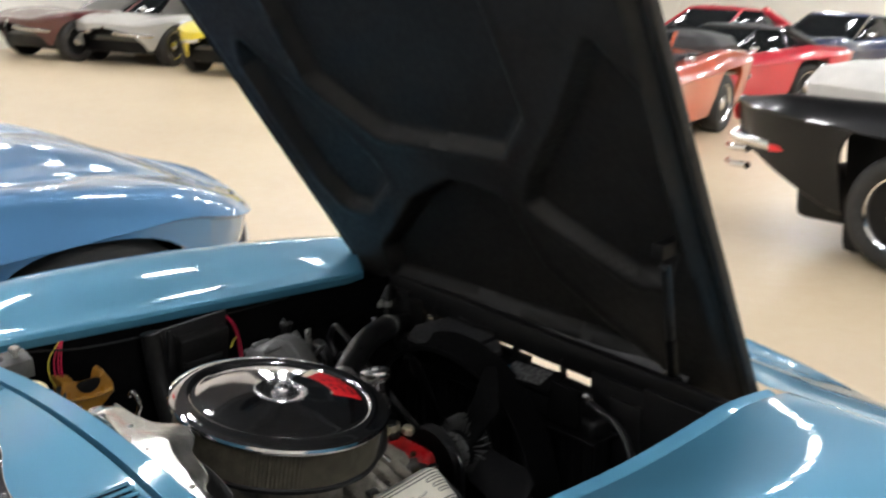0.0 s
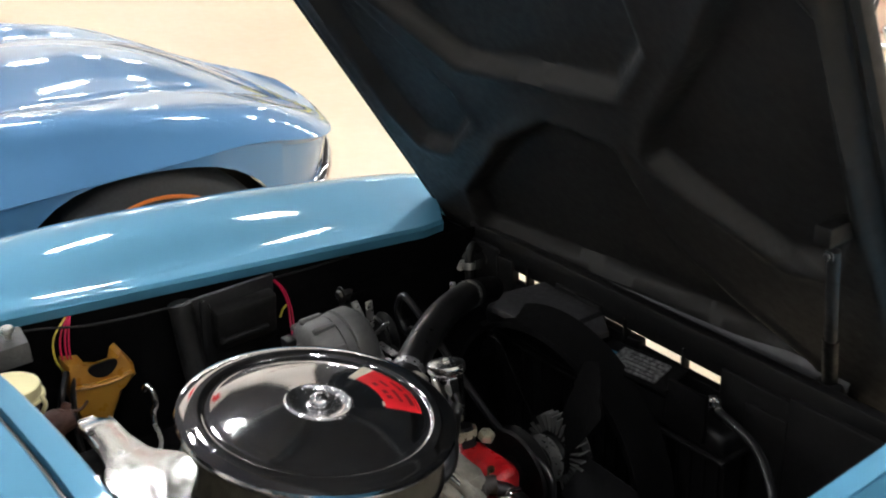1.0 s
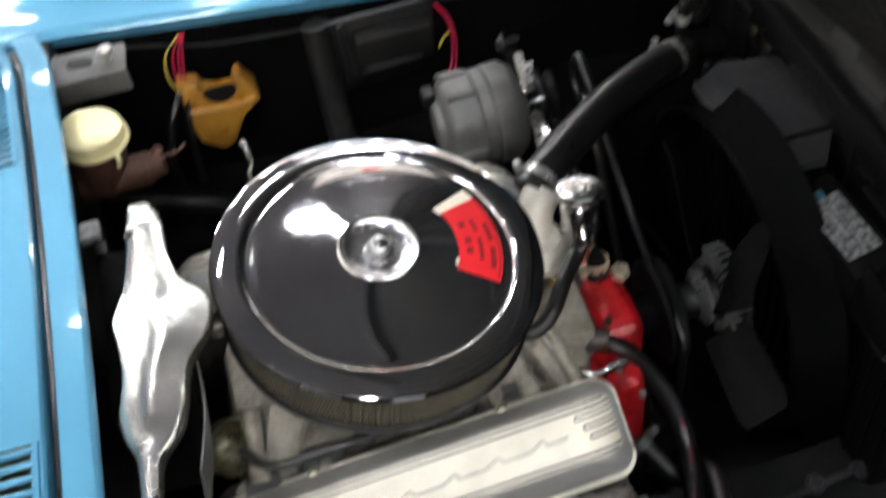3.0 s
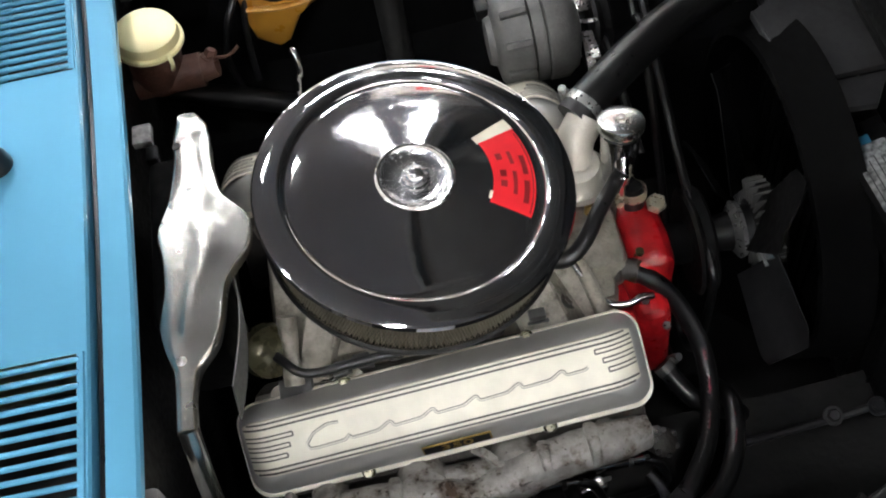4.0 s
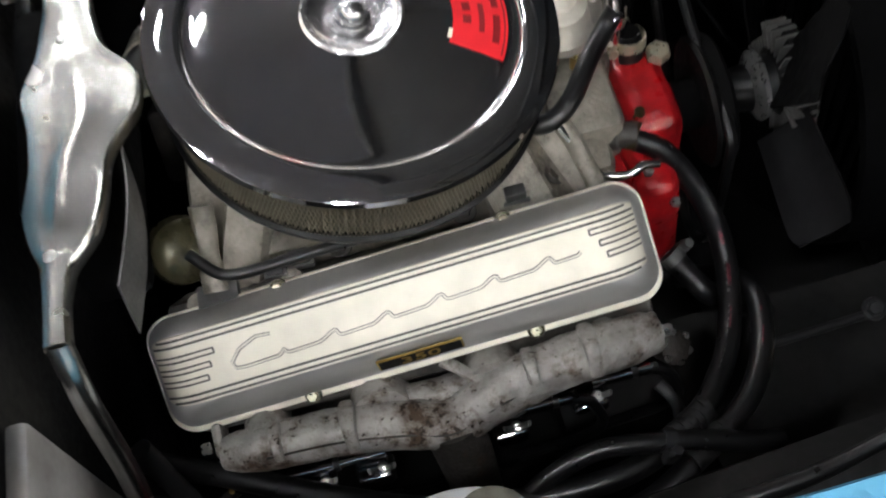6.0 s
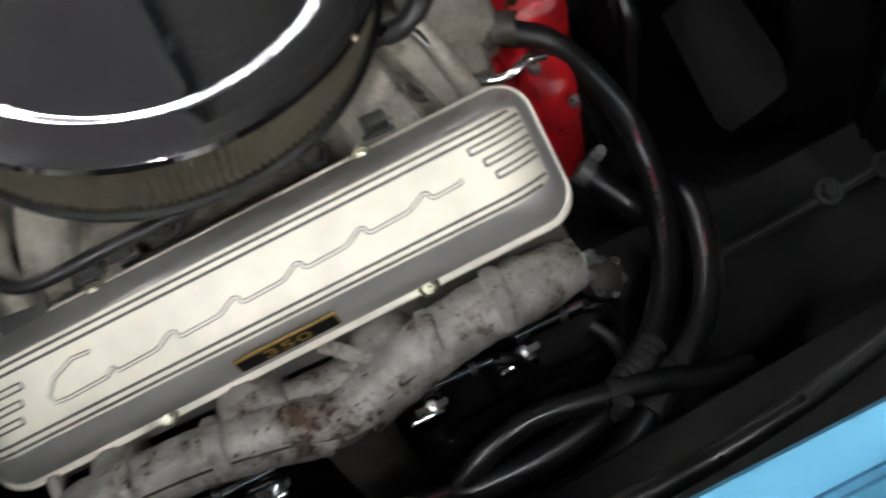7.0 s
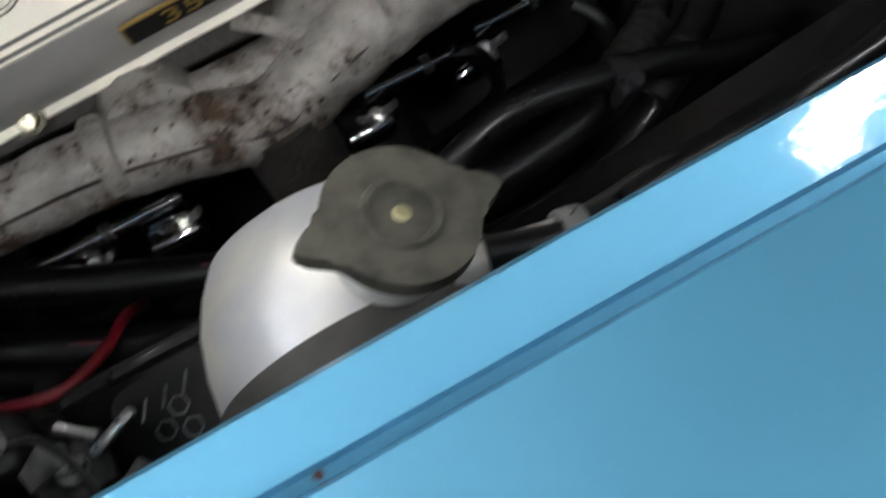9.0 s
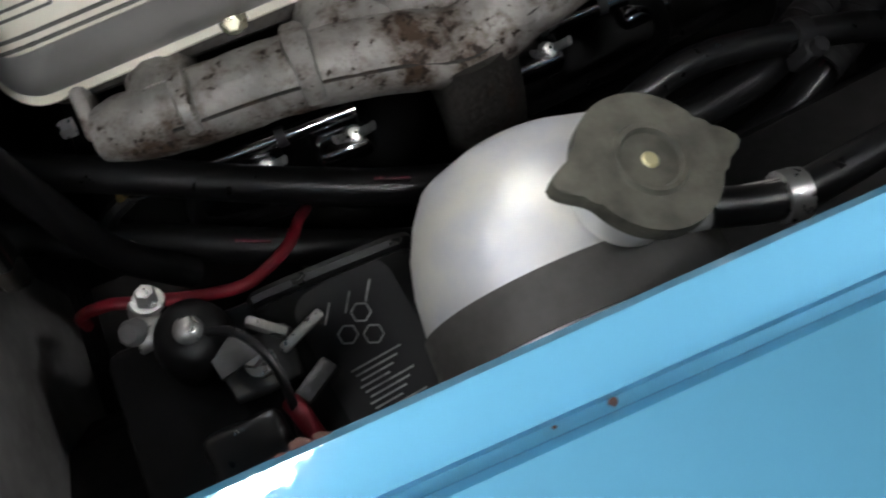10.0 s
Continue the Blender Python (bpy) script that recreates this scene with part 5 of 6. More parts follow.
run1 = [(0.232, -0.048, 0.634), (0.262, -0.064, 0.618), (0.289, -0.085, 0.58), (0.307, -0.118, 0.54), (0.309, -0.152, 0.515), (0.300, -0.193, 0.502), (0.283, -0.234, 0.500), (0.262, -0.264, 0.500), (0.235, -0.292, 0.502), (0.165, -0.332, 0.51), (0.08, -0.340, 0.512), (-0.03, -0.325, 0.512), (-0.12, -0.292, 0.515), (-0.22, -0.245, 0.518), (-0.32, -0.20, 0.52)]
run2 = [(0.285, -0.10, 0.40), (0.318, -0.14, 0.46), (0.330, -0.182, 0.492), (0.324, -0.220, 0.495), (0.309, -0.257, 0.495), (0.285, -0.289, 0.495), (0.250, -0.314, 0.496), (0.165, -0.362, 0.494), (0.08, -0.368, 0.488), (-0.03, -0.355, 0.482), (-0.12, -0.325, 0.483), (-0.22, -0.28, 0.485), (-0.32, -0.24, 0.49)]
for r in (run1, run2):
    part("hose", tube(r, 0.0118, 18, 10), RUBBER, hh)
for k in range(7):
    c, d = Vector((0.244, -0.303, 0.500)).lerp(Vector((0.205, -0.325, 0.505)), k / 6), Vector((-0.040, -0.022, 0.003))
    for off in ((0.007, -0.012, -0.004), (-0.005, 0.010, 0.003)):
        part("tape_wrap", lathe([(0.0115, -0.0042), (0.0136, -0.0034), (0.0140, 0.0), (0.0135, 0.0034), (0.0115, 0.0042)], 22, along(c + Vector(off), d + 0.006 * Vector((math.sin(k * 2.1), math.cos(k * 1.7), 0)))), TAPE, hh)
for r, k in ((run1, 3), (run1, 4), (run1, 5), (run1, 10), (run1, 11), (run2, 2), (run2, 3), (run2, 6), (run2, 10)):
    a, b = Vector(r[k]), Vector(r[k + 1])
    d = (b - a).normalized()
    q = a.lerp(b, 0.4) + Vector((0, 0, 0.0119)) + 0.001 * Vector((0, -1, 0))
    part("mark", moved(box(-0.0018, 0.0018, -0.0007, 0.0007, -0.011, 0.011), along(q, d, (0, 1, 0))), HOSEMARK, hh)
for k in (4, 5, 6):
    a, b = Vector(run1[k]), Vector(run1[k + 1])
    for q in range(5):
        c = a.lerp(b, 0.1 + 0.16 * q) + Vector((-0.002, -0.001, 0.0116))
        part("print_mark", moved(box(-0.0016, 0.0016, -0.0005, 0.0005, -0.0016, 0.0016), along(c, (b - a).normalized(), (0, 1, 0))), HOSEPRINT, hh)
part("pump_clamp", clamp((0.240, -0.053, 0.634), (0.8, -0.55, 0), 0.0132), OLIVE, hh)

oh = thing("overflow_hose", (0.3, -0.4, 0.6), "thin black overflow hose between radiator and tank", "hose")
part("hose", tube([(0.548, -0.182, 0.695), (0.535, -0.225, 0.698), (0.515, -0.285, 0.695), (0.468, -0.350, 0.682), (0.42, -0.381, 0.668), (0.383, -0.3956, 0.660), (0.345, -0.403, 0.652), (0.282, -0.415, 0.645), (0.21, -0.4245, 0.652), (0.145, -0.434, 0.678), (0.082, -0.444, 0.697), (0.045, -0.438, 0.705)], lambda u: 0.0066 + 0.0022 * ease(u, 0.55, 0.8), 14, 10), RUBBER, oh)
part("clamp", lathe([(0.0088, -0.0055), (0.0115, -0.0055), (0.0120, 0), (0.0115, 0.0055), (0.0088, 0.0055)], 24, along((0.082, -0.444, 0.697), (0.9, -0.1, -0.2))), STEEL, oh)
part("clip", moved(box(-0.006, 0.006, -0.012, 0.012, -0.002, 0.002, 0.001), pose(0.383, -0.3956, 0.666, 20, 0, 40)), BLACKPAINT, oh)
part("fitting", lathe([(0, 0.02), (0.007, 0.02), (0.008, 0.0), (0.012, 0), (0.012, -0.01), (0, -0.01)], 14, along((0.555, -0.176, 0.696), (-0.5, -0.8, 0.1))), CHROME, oh)
lp = thing("battery_hose_loop", (0.15, -0.3, 0.5), "black rubber hose loop below the exhaust manifold", "hose")
part("hose", tube([(0.300, -0.335, 0.49), (0.268, -0.336, 0.508), (0.232, -0.330, 0.524), (0.19, -0.325, 0.535), (0.13, -0.318, 0.54), (0.085, -0.325, 0.532), (0.04, -0.337, 0.50), (0.0, -0.34, 0.45)], 0.0095, 14), RUBBER, lp)
part("clamp", clamp((0.19, -0.325, 0.535), (-0.95, 0.1, 0.3), 0.0098), STRUT, lp, "dark wire clamp")
sx = thing("front_hose", (0.28, -0.15, 0.45), "short black hose with a steel clamp", "hose")
part("hose", tube([(0.262, -0.12, 0.50), (0.275, -0.14, 0.487), (0.29, -0.163, 0.478), (0.32, -0.17, 0.45), (0.36, -0.165, 0.40)], 0.012, 14), RUBBER, sx)
part("clamp", clamp((0.264, -0.123, 0.498), (0.5, -0.7, -0.4), 0.0118), DULLALU, sx)
part("plug_lead", tube([(0.205, -0.255, 0.5), (0.215, -0.272, 0.495), (0.218, -0.287, 0.47), (0.205, -0.295, 0.42)], 0.0065, 10), RUBBER, sx)
fp = thing("fuel_pump", (0.235, -0.2, 0.45), "small oily metal fuel pump with hex bolts", "fuel pump")
part("body", lathe([(0, 0.014), (0.01, 0.013), (0.018, 0.007), (0.019, 0.0), (0.014, -0.02), (0, -0.02)], 28, along((0.238, -0.205, 0.462), (0.4, -0.5, 0.8))), DARKIRON, fp)
for k in range(6):
    a = math.pi * k / 3
    m = along((0.238, -0.205, 0.462), (0.4, -0.5, 0.8))
    part("screw", hexbolt(m @ Vector((0.0155 * math.cos(a), 0.0155 * math.sin(a), 0.008)), m.to_3x3() @ Vector((0, 0, 1)), 0.0028, 0.003), STEEL, fp)

# alternator
al = thing("alternator", (0.2, 0.27, 0.65), "dull grey aluminium alternator on a black bracket", "alternator")
m = along((0.147, 0.275, 0.722), (1, 0.0, 0.0), (0, 0, 1))
part("rear_case", lathe([(0, -0.012), (0.03, -0.012), (0.034, -0.004), (0.055, 0.0), (0.064, 0.01), (0.066, 0.04), (0.063, 0.042)], 40, m), DULLALU, al)
part("stator_ring", lathe([(0.063, 0.043), (0.064, 0.044), (0.064, 0.058), (0.063, 0.059)], 40, m), DULLALU, al)
part("front_case", lathe([(0.063, 0.06), (0.066, 0.062), (0.066, 0.085), (0.055, 0.10), (0.03, 0.108), (0, 0.108)], 40, m), DULLALU, al)
for k in range(10):
    a = 2 * math.pi * k / 10
    part("case_rib", moved(box(0.060, 0.0695, -0.005, 0.005, 0.004, 0.041, 0.002, 1), m @ pose(0, 0, 0, 0, 0, math.degrees(a))), DULLALU, al)
for k in range(8):
    part("fan_fin", moved(box(0.02, 0.068, -0.002, 0.002, 0.112, 0.124, 0.001, 1), m @ pose(0, 0, 0, 0, 0, 45 * k)), STEEL, al)
part("pulley", lathe([(0, 0.15), (0.034, 0.15), (0.036, 0.147), (0.026, 0.139), (0.036, 0.131), (0.034, 0.126), (0, 0.126)], 32, m), BLACKPAINT, al)
part("bracket", tube([(0.262, 0.335, 0.785), (0.262, 0.345, 0.755), (0.268, 0.30, 0.70), (0.27, 0.2, 0.64)], 0.011, 10, flat=0.5), BLACKPAINT, al)
part("bracket_bolt", hexbolt((0.248, 0.33, 0.786), (-1, 0, 0), 0.009, 0.008), BLACKPAINT, al)
part("brace", tube([(0.282, 0.31, 0.745), (0.29, 0.24, 0.70), (0.30, 0.12, 0.62)], 0.006, 8), BLACKPAINT, al)
part("terminal", box(0.128, 0.146, 0.30, 0.325, 0.735, 0.755, 0.003), PLASTIC, al)
al.location += Vector((0.0, 0.010, -0.006))
rw = thing("red_wires", (0.2, 0.4, 0.7), "red wires that drop from the fender to the alternator", "wires")
part("wire", tube([(0.180, 0.452, 0.790), (0.196, 0.450, 0.765), (0.203, 0.447, 0.735), (0.199, 0.437, 0.706), (0.182, 0.40, 0.700), (0.148, 0.335, 0.735)], 0.0015, 8), REDWIRE, rw)
part("wire", tube([(0.184, 0.452, 0.788), (0.201, 0.450, 0.762), (0.207, 0.445, 0.730), (0.203, 0.434, 0.700), (0.186, 0.396, 0.694), (0.148, 0.33, 0.727)], 0.0015, 8), REDWIRE, rw)
part("tie", tube([(0.200, 0.447, 0.735), (0.190, 0.442, 0.732), (0.182, 0.438, 0.722)], 0.002, 6), YELWIRE, rw)

# fan, belt, radiator
fn = thing("radiator_fan", (0.4, 0.0, 0.58), "dark grey bladed fan with a finned alloy clutch", "fan")
FC = Vector((0.407, 0.006, 0.580))
fm = along(FC, (1, 0, 0))
# clutch body in black: shade behind the fins, put into its colour
part("clutch", lathe([(0, 0.035), (0.05, 0.034), (0.058, 0.026), (0.058, 0.012), (0.03, 0.0), (0.02, -0.06), (0, -0.06)], 36, fm), BLACKPAINT, fn)
for k in range(30):
    part("clutch_fin", moved(box(0.036, 0.062, -0.0009, 0.0009, 0.000, 0.026, 0), fm @ pose(0, 0, 0, 0, 0, 12 * k)), DULLALU, fn)
part("hub", lathe([(0, -0.012), (0.036, -0.012), (0.038, -0.018), (0.02, -0.03), (0, -0.03)], 24, fm), STEEL, fn)
for k in range(5):
    a = radians(191 + 72 * k)
    rows = []
    for f in (0, 0.2, 0.4, 0.6, 0.75, 0.85, 0.92, 0.97, 1.0):
        r = 0.05 + (0.125 if k == 0 else 0.155) * f
        w = (0.030 + 0.018 * f) * (1 - 0.55 * ease(f, 0.75, 1.05) ** 2)
        rows.append([FC + Vector((-0.004 - 0.02 * q + 0.004 * (1 - q * q), r * math.cos(a) - q * w * math.sin(a), r * math.sin(a) + q * w * math.cos(a))) for q in np.linspace(-1, 1, 6)])
    # lit and shaded tones of one fan: the first blade faces up
    part("blade", thick(grid(rows), 0.002), LITBLADE if k == 0 else SHROUDSHADE, fn)
bt = thing("fan_belt", (0.33, 0.1, 0.5), "black rubber fan belt over its pulleys", "belt")
part("belt", tube([(0.335, 0.3, 0.762), (0.335, 0.262, 0.758), (0.335, 0.06, 0.64), (0.335, -0.055, 0.62), (0.335, -0.072, 0.57), (0.335, -0.055, 0.40), (0.335, 0.0, 0.33), (0.335, 0.06, 0.40), (0.335, 0.24, 0.69), (0.335, 0.29, 0.70), (0.335, 0.312, 0.73), (0.335, 0.3, 0.762)], 0.006, 8), RUBBER, bt)
part("pump_pulley", lathe([(0, 0.012), (0.066, 0.012), (0.07, 0.008), (0.058, 0.0), (0.07, -0.008), (0.066, -0.012), (0, -0.012)], 36, along((0.335, 0.0, 0.585), (1, 0, 0))), BLACKPAINT, bt)

rd = thing("radiator", (0.55, 0.0, 0.25), "black radiator with a fan shroud and a worn label", "radiator")
core = box(0.545, 0.585, -0.21, 0.33, 0.26, 0.64, 0.006)
part("core", core, PLASTIC, rd)
for k in range(21):
    y = -0.20 + 0.0262 * k
    part("core_tube", box(0.541, 0.546, y - 0.002, y + 0.002, 0.27, 0.635), BLACKPAINT, rd)
part("top_tank", box(0.530, 0.590, -0.215, 0.335, 0.625, 0.668, 0.014, 3), BLACKPAINT, rd)
part("tank_seam", box(0.526, 0.594, -0.22, 0.34, 0.622, 0.629, 0.002), BLACKPAINT, rd)
part("inlet_neck", tube([(0.478, 0.299, 0.718), (0.51, 0.318, 0.708), (0.55, 0.325, 0.695)], 0.021, 18), BLACKPAINT, rd)
shr = [[(x, 0.10 + r * math.cos(a), 0.503 + r * math.sin(a)) for x, r in ((0.455, 0.222), (0.457, 0.231), (0.49, 0.235), (0.505, 0.239), (0.52, 0.243))] for a in np.linspace(0, 2 * math.pi, 72)[:-1]]
part("shroud_ring", grid(shr, close_u=True), SHROUDSHADE, rd)
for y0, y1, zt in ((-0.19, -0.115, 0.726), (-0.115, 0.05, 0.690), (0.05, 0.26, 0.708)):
    part("top_shroud", moved(box(-0.004, 0.004, y0 + 0.0005, y1 - 0.0005, -0.058, zt - 0.708, 0.002), pose(0.523, 0, 0.708, 0, 4, 0)), SHROUDSHADE, rd)
for edge, z in (([(0.470, 0.232), (0.476, 0.150), (0.517, 0.1035), (0.598, 0.1035), (0.598, 0.245), (0.52, 0.262)], 0.722), ([(0.516, 0.0995), (0.514, 0.056), (0.566, 0.052), (0.598, 0.0995)], 0.717)):
    part("top_board", prism(edge[::-1], z - 0.010, z, 0.003, 2), BOARD, rd, "dusty black top board")
part("board_fold", tube([(0.472, 0.232, 0.7215), (0.478, 0.151, 0.7215), (0.5175, 0.1055, 0.7215), (0.524, 0.060, 0.7165)], 0.0022, 8, 1), BOARD, rd)
lm = along((0.5355, -0.044, 0.7105), (-0.27, 0.08, 0.96), (-0.02, 1, -0.09))
lab = part("label", moved(prism(rounded(0.042, 0.098, 0.003), -0.001, 0.001), lm), PAPER, rd, "worn grey foil label")
part("label_head", moved(box(-0.020, 0.006, 0.0495, 0.062, -0.001, 0.0014), lm), LABELBLUE, lab)
for k in range(5):
    part("label_line", moved(box(-0.016 + 0.0075 * k, -0.0148 + 0.0075 * k, -0.042 + 0.004 * (k % 3), 0.03 - 0.005 * (k % 2), 0.0, 0.0014), lm), PLASTIC, lab)
part("label_shelf", moved(box(-0.028, 0.03, -0.075, 0.085, -0.006, -0.002, 0.001), lm), SHROUDSHADE, rd)
part("drain_bar", tube([(0.355, -0.200, 0.386), (0.463, -0.195, 0.387), (0.56, -0.188, 0.390)], 0.0055, 10), BOARD, car)
for x in (0.475, 0.535):
    part("bar_bolt", hexbolt((x, -0.193, 0.393), (0, -0.3, 1), 0.009, 0.008), BOARD, car)
part("front_splash_shield", grid([[(x, y, 0.36 + 0.5 * max(0.0, -y - 0.27) + 0.12 * max(0, x - 0.45)) for y in np.linspace(-0.345, -0.13, 8)] for x in np.linspace(0.26, 0.585, 10)]), DIRTBLACK, car)

# expansion tank on the right inner fender
et = thing("expansion_tank", (0.01, -0.42, 0.56), "cylindrical aluminium coolant expansion tank with a pressure cap", "tank")
tk = [(0.0, 0.0), (0.018, 0.0008), (0.034, 0.004), (0.05, 0.0115), (0.058, 0.023), (0.065, 0.038), (0.0690, 0.055), (0.0705, 0.075), (0.0705, 0.16), (0.065, 0.175), (0, 0.178)]
part("tank_body", lathe(tk, 72, along((-0.0125, -0.362, 0.650), (0.0, -1, 0.0))), TANKALU, et)
part("strap", lathe([(0.0707, 0.076), (0.0723, 0.076), (0.0723, 0.101), (0.0707, 0.101)], 72, along((-0.0125, -0.362, 0.650), (0.0, -1, 0.0))), STRAPGREY, et, "dark strap round the tank")
cm = along((0.0175, -0.4215, 0.7365), (0.33, 0.10, 0.94))
part("filler_neck", lathe([(0.022, -0.02), (0.023, 0.0), (0.028, 0.001), (0.028, 0.003)], 32, cm), TANKALU, et)
outline = []
for k in range(96):
    a = 2 * math.pi * k / 96
    r = 0.0305 + 0.0125 * (math.exp(-(((math.degrees(a) - 73) / 12) ** 2)) + math.exp(-(((math.degrees(a) - 253) / 12) ** 2)))
    outline.append((r * math.cos(a), r * math.sin(a)))
capbm = prism(outline, 0.003, 0.011, 0.0014, 2)
moved(capbm, cm @ pose(0, 0, 0, 0, 0, 0))
cap = part("pressure_cap", capbm, CAPGREY, et, "dull grey-green pressure cap with two ears")
part("cap_disc", lathe([(0.0305, 0.0112), (0.0135, 0.0112), (0.0125, 0.0098), (0.0115, 0.0088), (0.005, 0.0092), (0, 0.0095)], 48, cm), CAPGREY, cap)
part("cap_ring", lathe([(0.0165, 0.0106), (0.0150, 0.0136), (0.0130, 0.0134), (0.0115, 0.0100)], 48, cm), CAPGREY, cap)
part("cap_rivet", lathe([(0, 0.0122), (0.0028, 0.0120), (0.0042, 0.0105), (0.0044, 0.0085)], 24, cm), GOLDFACE, cap)
part("overflow_neck", tube([(0.03, -0.436, 0.706), (0.078, -0.443, 0.698)], 0.008, 14), TANKALU, et)

# battery
ba = thing("battery", (-0.15, -0.44, 0.4), "black battery with clamped cables and printed label", "battery")
part("case", box(-0.245, -0.072, -0.52, -0.366, 0.40, 0.585, 0.008), PLASTIC, ba)
part("handle", tube([(-0.158, -0.372, 0.588), (-0.150, -0.373, 0.600), (-0.083, -0.372, 0.600), (-0.074, -0.371, 0.588)], 0.0048, 8, 4), RUBBER, ba)
lb = part("label", moved(prism(rounded(0.056, 0.118, 0.012), 0, 0.0009), pose(-0.108, -0.432, 0.5852, 0, 0, 8)), LABELGREY, ba, "dark label with pale print")
for k in range(3):
    a = radians(70 + 120 * k)
    c = Vector((-0.112 + 0.0078 * math.cos(a), -0.404 + 0.0078 * math.sin(a), 0.5866))
    for q in range(6):
        b = radians(60 * q) + a
        bar = box(-0.0026, 0.0026, -0.0004, 0.0004, -0.0003, 0.0003)
        part("label_mark", moved(bar, Matrix.Translation(c) @ Matrix.Rotation(b, 4, "Z") @ pose(0.0046, 0, 0, 0, 0, 90)), PRINT, lb)
for k in range(3):
    part("label_line", moved(box(-0.006, 0.006, -0.0005, 0.0005, -0.0003, 0.0003), pose(-0.126 + 0.012 * k, -0.391 + 0.002 * k, 0.5866, 0, 0, 60)), PRINT, lb)
for k in range(14):
    part("label_line", moved(box(-0.017 + 0.001 * (k % 3), 0.012 - 0.004 * (k % 4), -0.0005, 0.0005, -0.0003, 0.0003), pose(-0.108 + 0.0006 * k, -0.422 - 0.0032 * k, 0.5866, 0, 0, 8)), PRINT, lb)
for x, y in ((-0.205, -0.372), (-0.165, -0.405)):
    part("post", lathe([(0, 0.018), (0.008, 0.018), (0.0095, 0), (0, 0)], 18, along((x, y, 0.585), (0, 0, 1))), STEEL, ba)
cl = thing("battery_clamps", (-0.19, -0.38, 0.585), "corroded battery cable clamps with bolts", "cable clamp")
part("clamp_body", lathe([(0, 0.022), (0.012, 0.021), (0.0185, 0.016), (0.021, 0.006), (0.021, -0.01), (0, -0.01)], 28, along((-0.194, -0.381, 0.592), (0.1, 0.1, 1))), PLASTIC, cl)
part("clamp_bolt", lathe([(0, 0.006), (0.005, 0.0055), (0.0075, 0.003), (0.008, 0), (0, 0)], 20, along((-0.192, -0.379, 0.612), (0.1, 0.1, 1))), STEEL, cl)
part("clamp_ear", blob(-0.222, -0.206, -0.378, -0.348, 0.588, 0.602, 0.005, 0.002, 0.01, 1), STEEL, cl)
part("clamp_screw", hexbolt((-0.209, -0.354, 0.602), (0.2, 0.4, 1), 0.006, 0.009), STEEL, cl)
part("clamp_nut", lathe([(0, 0.012), (0.005, 0.0115), (0.0072, 0.008), (0.0075, 0), (0, 0)], 14, along((-0.219, -0.366, 0.598), (-0.3, -0.2, 1))), DULLALU, cl)
part("second_clamp", blob(-0.186, -0.146, -0.420, -0.388, 0.588, 0.600, 0.005, 0.003, 0.012, 1), DULLALU, cl)
part("second_bolt", hexbolt((-0.168, -0.402, 0.600), (0, 0, 1), 0.006, 0.006, False), STEEL, cl)
part("clamp_wing", moved(box(-0.014, 0.014, -0.003, 0.003, -0.005, 0.005, 0.002), pose(-0.140, -0.398, 0.602, 15, 0, 25)), STEEL, cl)
part("lever", moved(box(-0.012, 0.012, -0.005, 0.005, -0.003, 0.003, 0.002), pose(-0.142, -0.424, 0.598, 0, 8, 35)), DULLALU, cl, "worn grey clamp lever")
part("clamp_wing", moved(box(-0.011, 0.011, -0.0025, 0.0025, -0.004, 0.004, 0.0015), pose(-0.156, -0.390, 0.603, -12, 6, -38)), STEEL, cl)
part("clamp_jaw", moved(prism([(-0.012, -0.006), (0.010, -0.008), (0.014, 0.002), (0.004, 0.009), (-0.010, 0.006)], -0.004, 0.004, 0.0015), pose(-0.176, -0.398, 0.604, 10, 0, 20)), DULLALU, cl)
cb = thing("battery_cables", (-0.2, -0.36, 0.55), "red and black battery cables", "cable")
part("red_cable", tube([(-0.268, -0.325, 0.51), (-0.258, -0.331, 0.55), (-0.236, -0.3386, 0.574), (-0.222, -0.343, 0.575), (-0.19, -0.351, 0.570), (-0.165, -0.353, 0.564), (-0.149, -0.3465, 0.559), (-0.135, -0.3355, 0.550), (-0.127, -0.318, 0.53), (-0.123, -0.295, 0.48)], 0.0036, 12), CABLERED, cb)
part("red_boot", tube([(-0.157, -0.430, 0.602), (-0.153, -0.440, 0.606), (-0.149, -0.458, 0.600)], 0.0052, 12), CABLERED, cb)
part("black_cable", tube([(-0.186, -0.382, 0.610), (-0.168, -0.392, 0.622), (-0.156, -0.415, 0.618), (-0.158, -0.45, 0.60), (-0.17, -0.49, 0.58)], 0.0024, 10), RUBBER, cb)
part("black_boot", blob(-0.205, -0.162, -0.47, -0.43, 0.585, 0.612, 0.008, 0.002, 0.02, 1), RUBBER, cb)
part("heater_box", box(-0.317, -0.298, -0.49, -0.27, 0.42, 0.80, 0.006), GREYSHEET, car, "bare grey sheet panel on the firewall")
part("conduit", tube([(-0.262, -0.255, 0.66), (-0.25, -0.275, 0.60), (-0.232, -0.30, 0.545), (-0.20, -0.315, 0.50)], 0.010, 12), BLACKPAINT, car)

# driver's side: brake master cylinder and its neighbours
mc = thing("master_cylinder", (-0.25, 0.3, 0.74), "rusty brake master cylinder with a yellow zinc cap", "master cylinder")
part("bowl", lathe([(0, -0.10), (0.02, -0.10), (0.033, -0.075), (0.036, -0.02), (0.036, -0.008)], 32, along((-0.264, 0.297, 0.838), (0.1, 0, 1))), RUSTBROWN, mc)
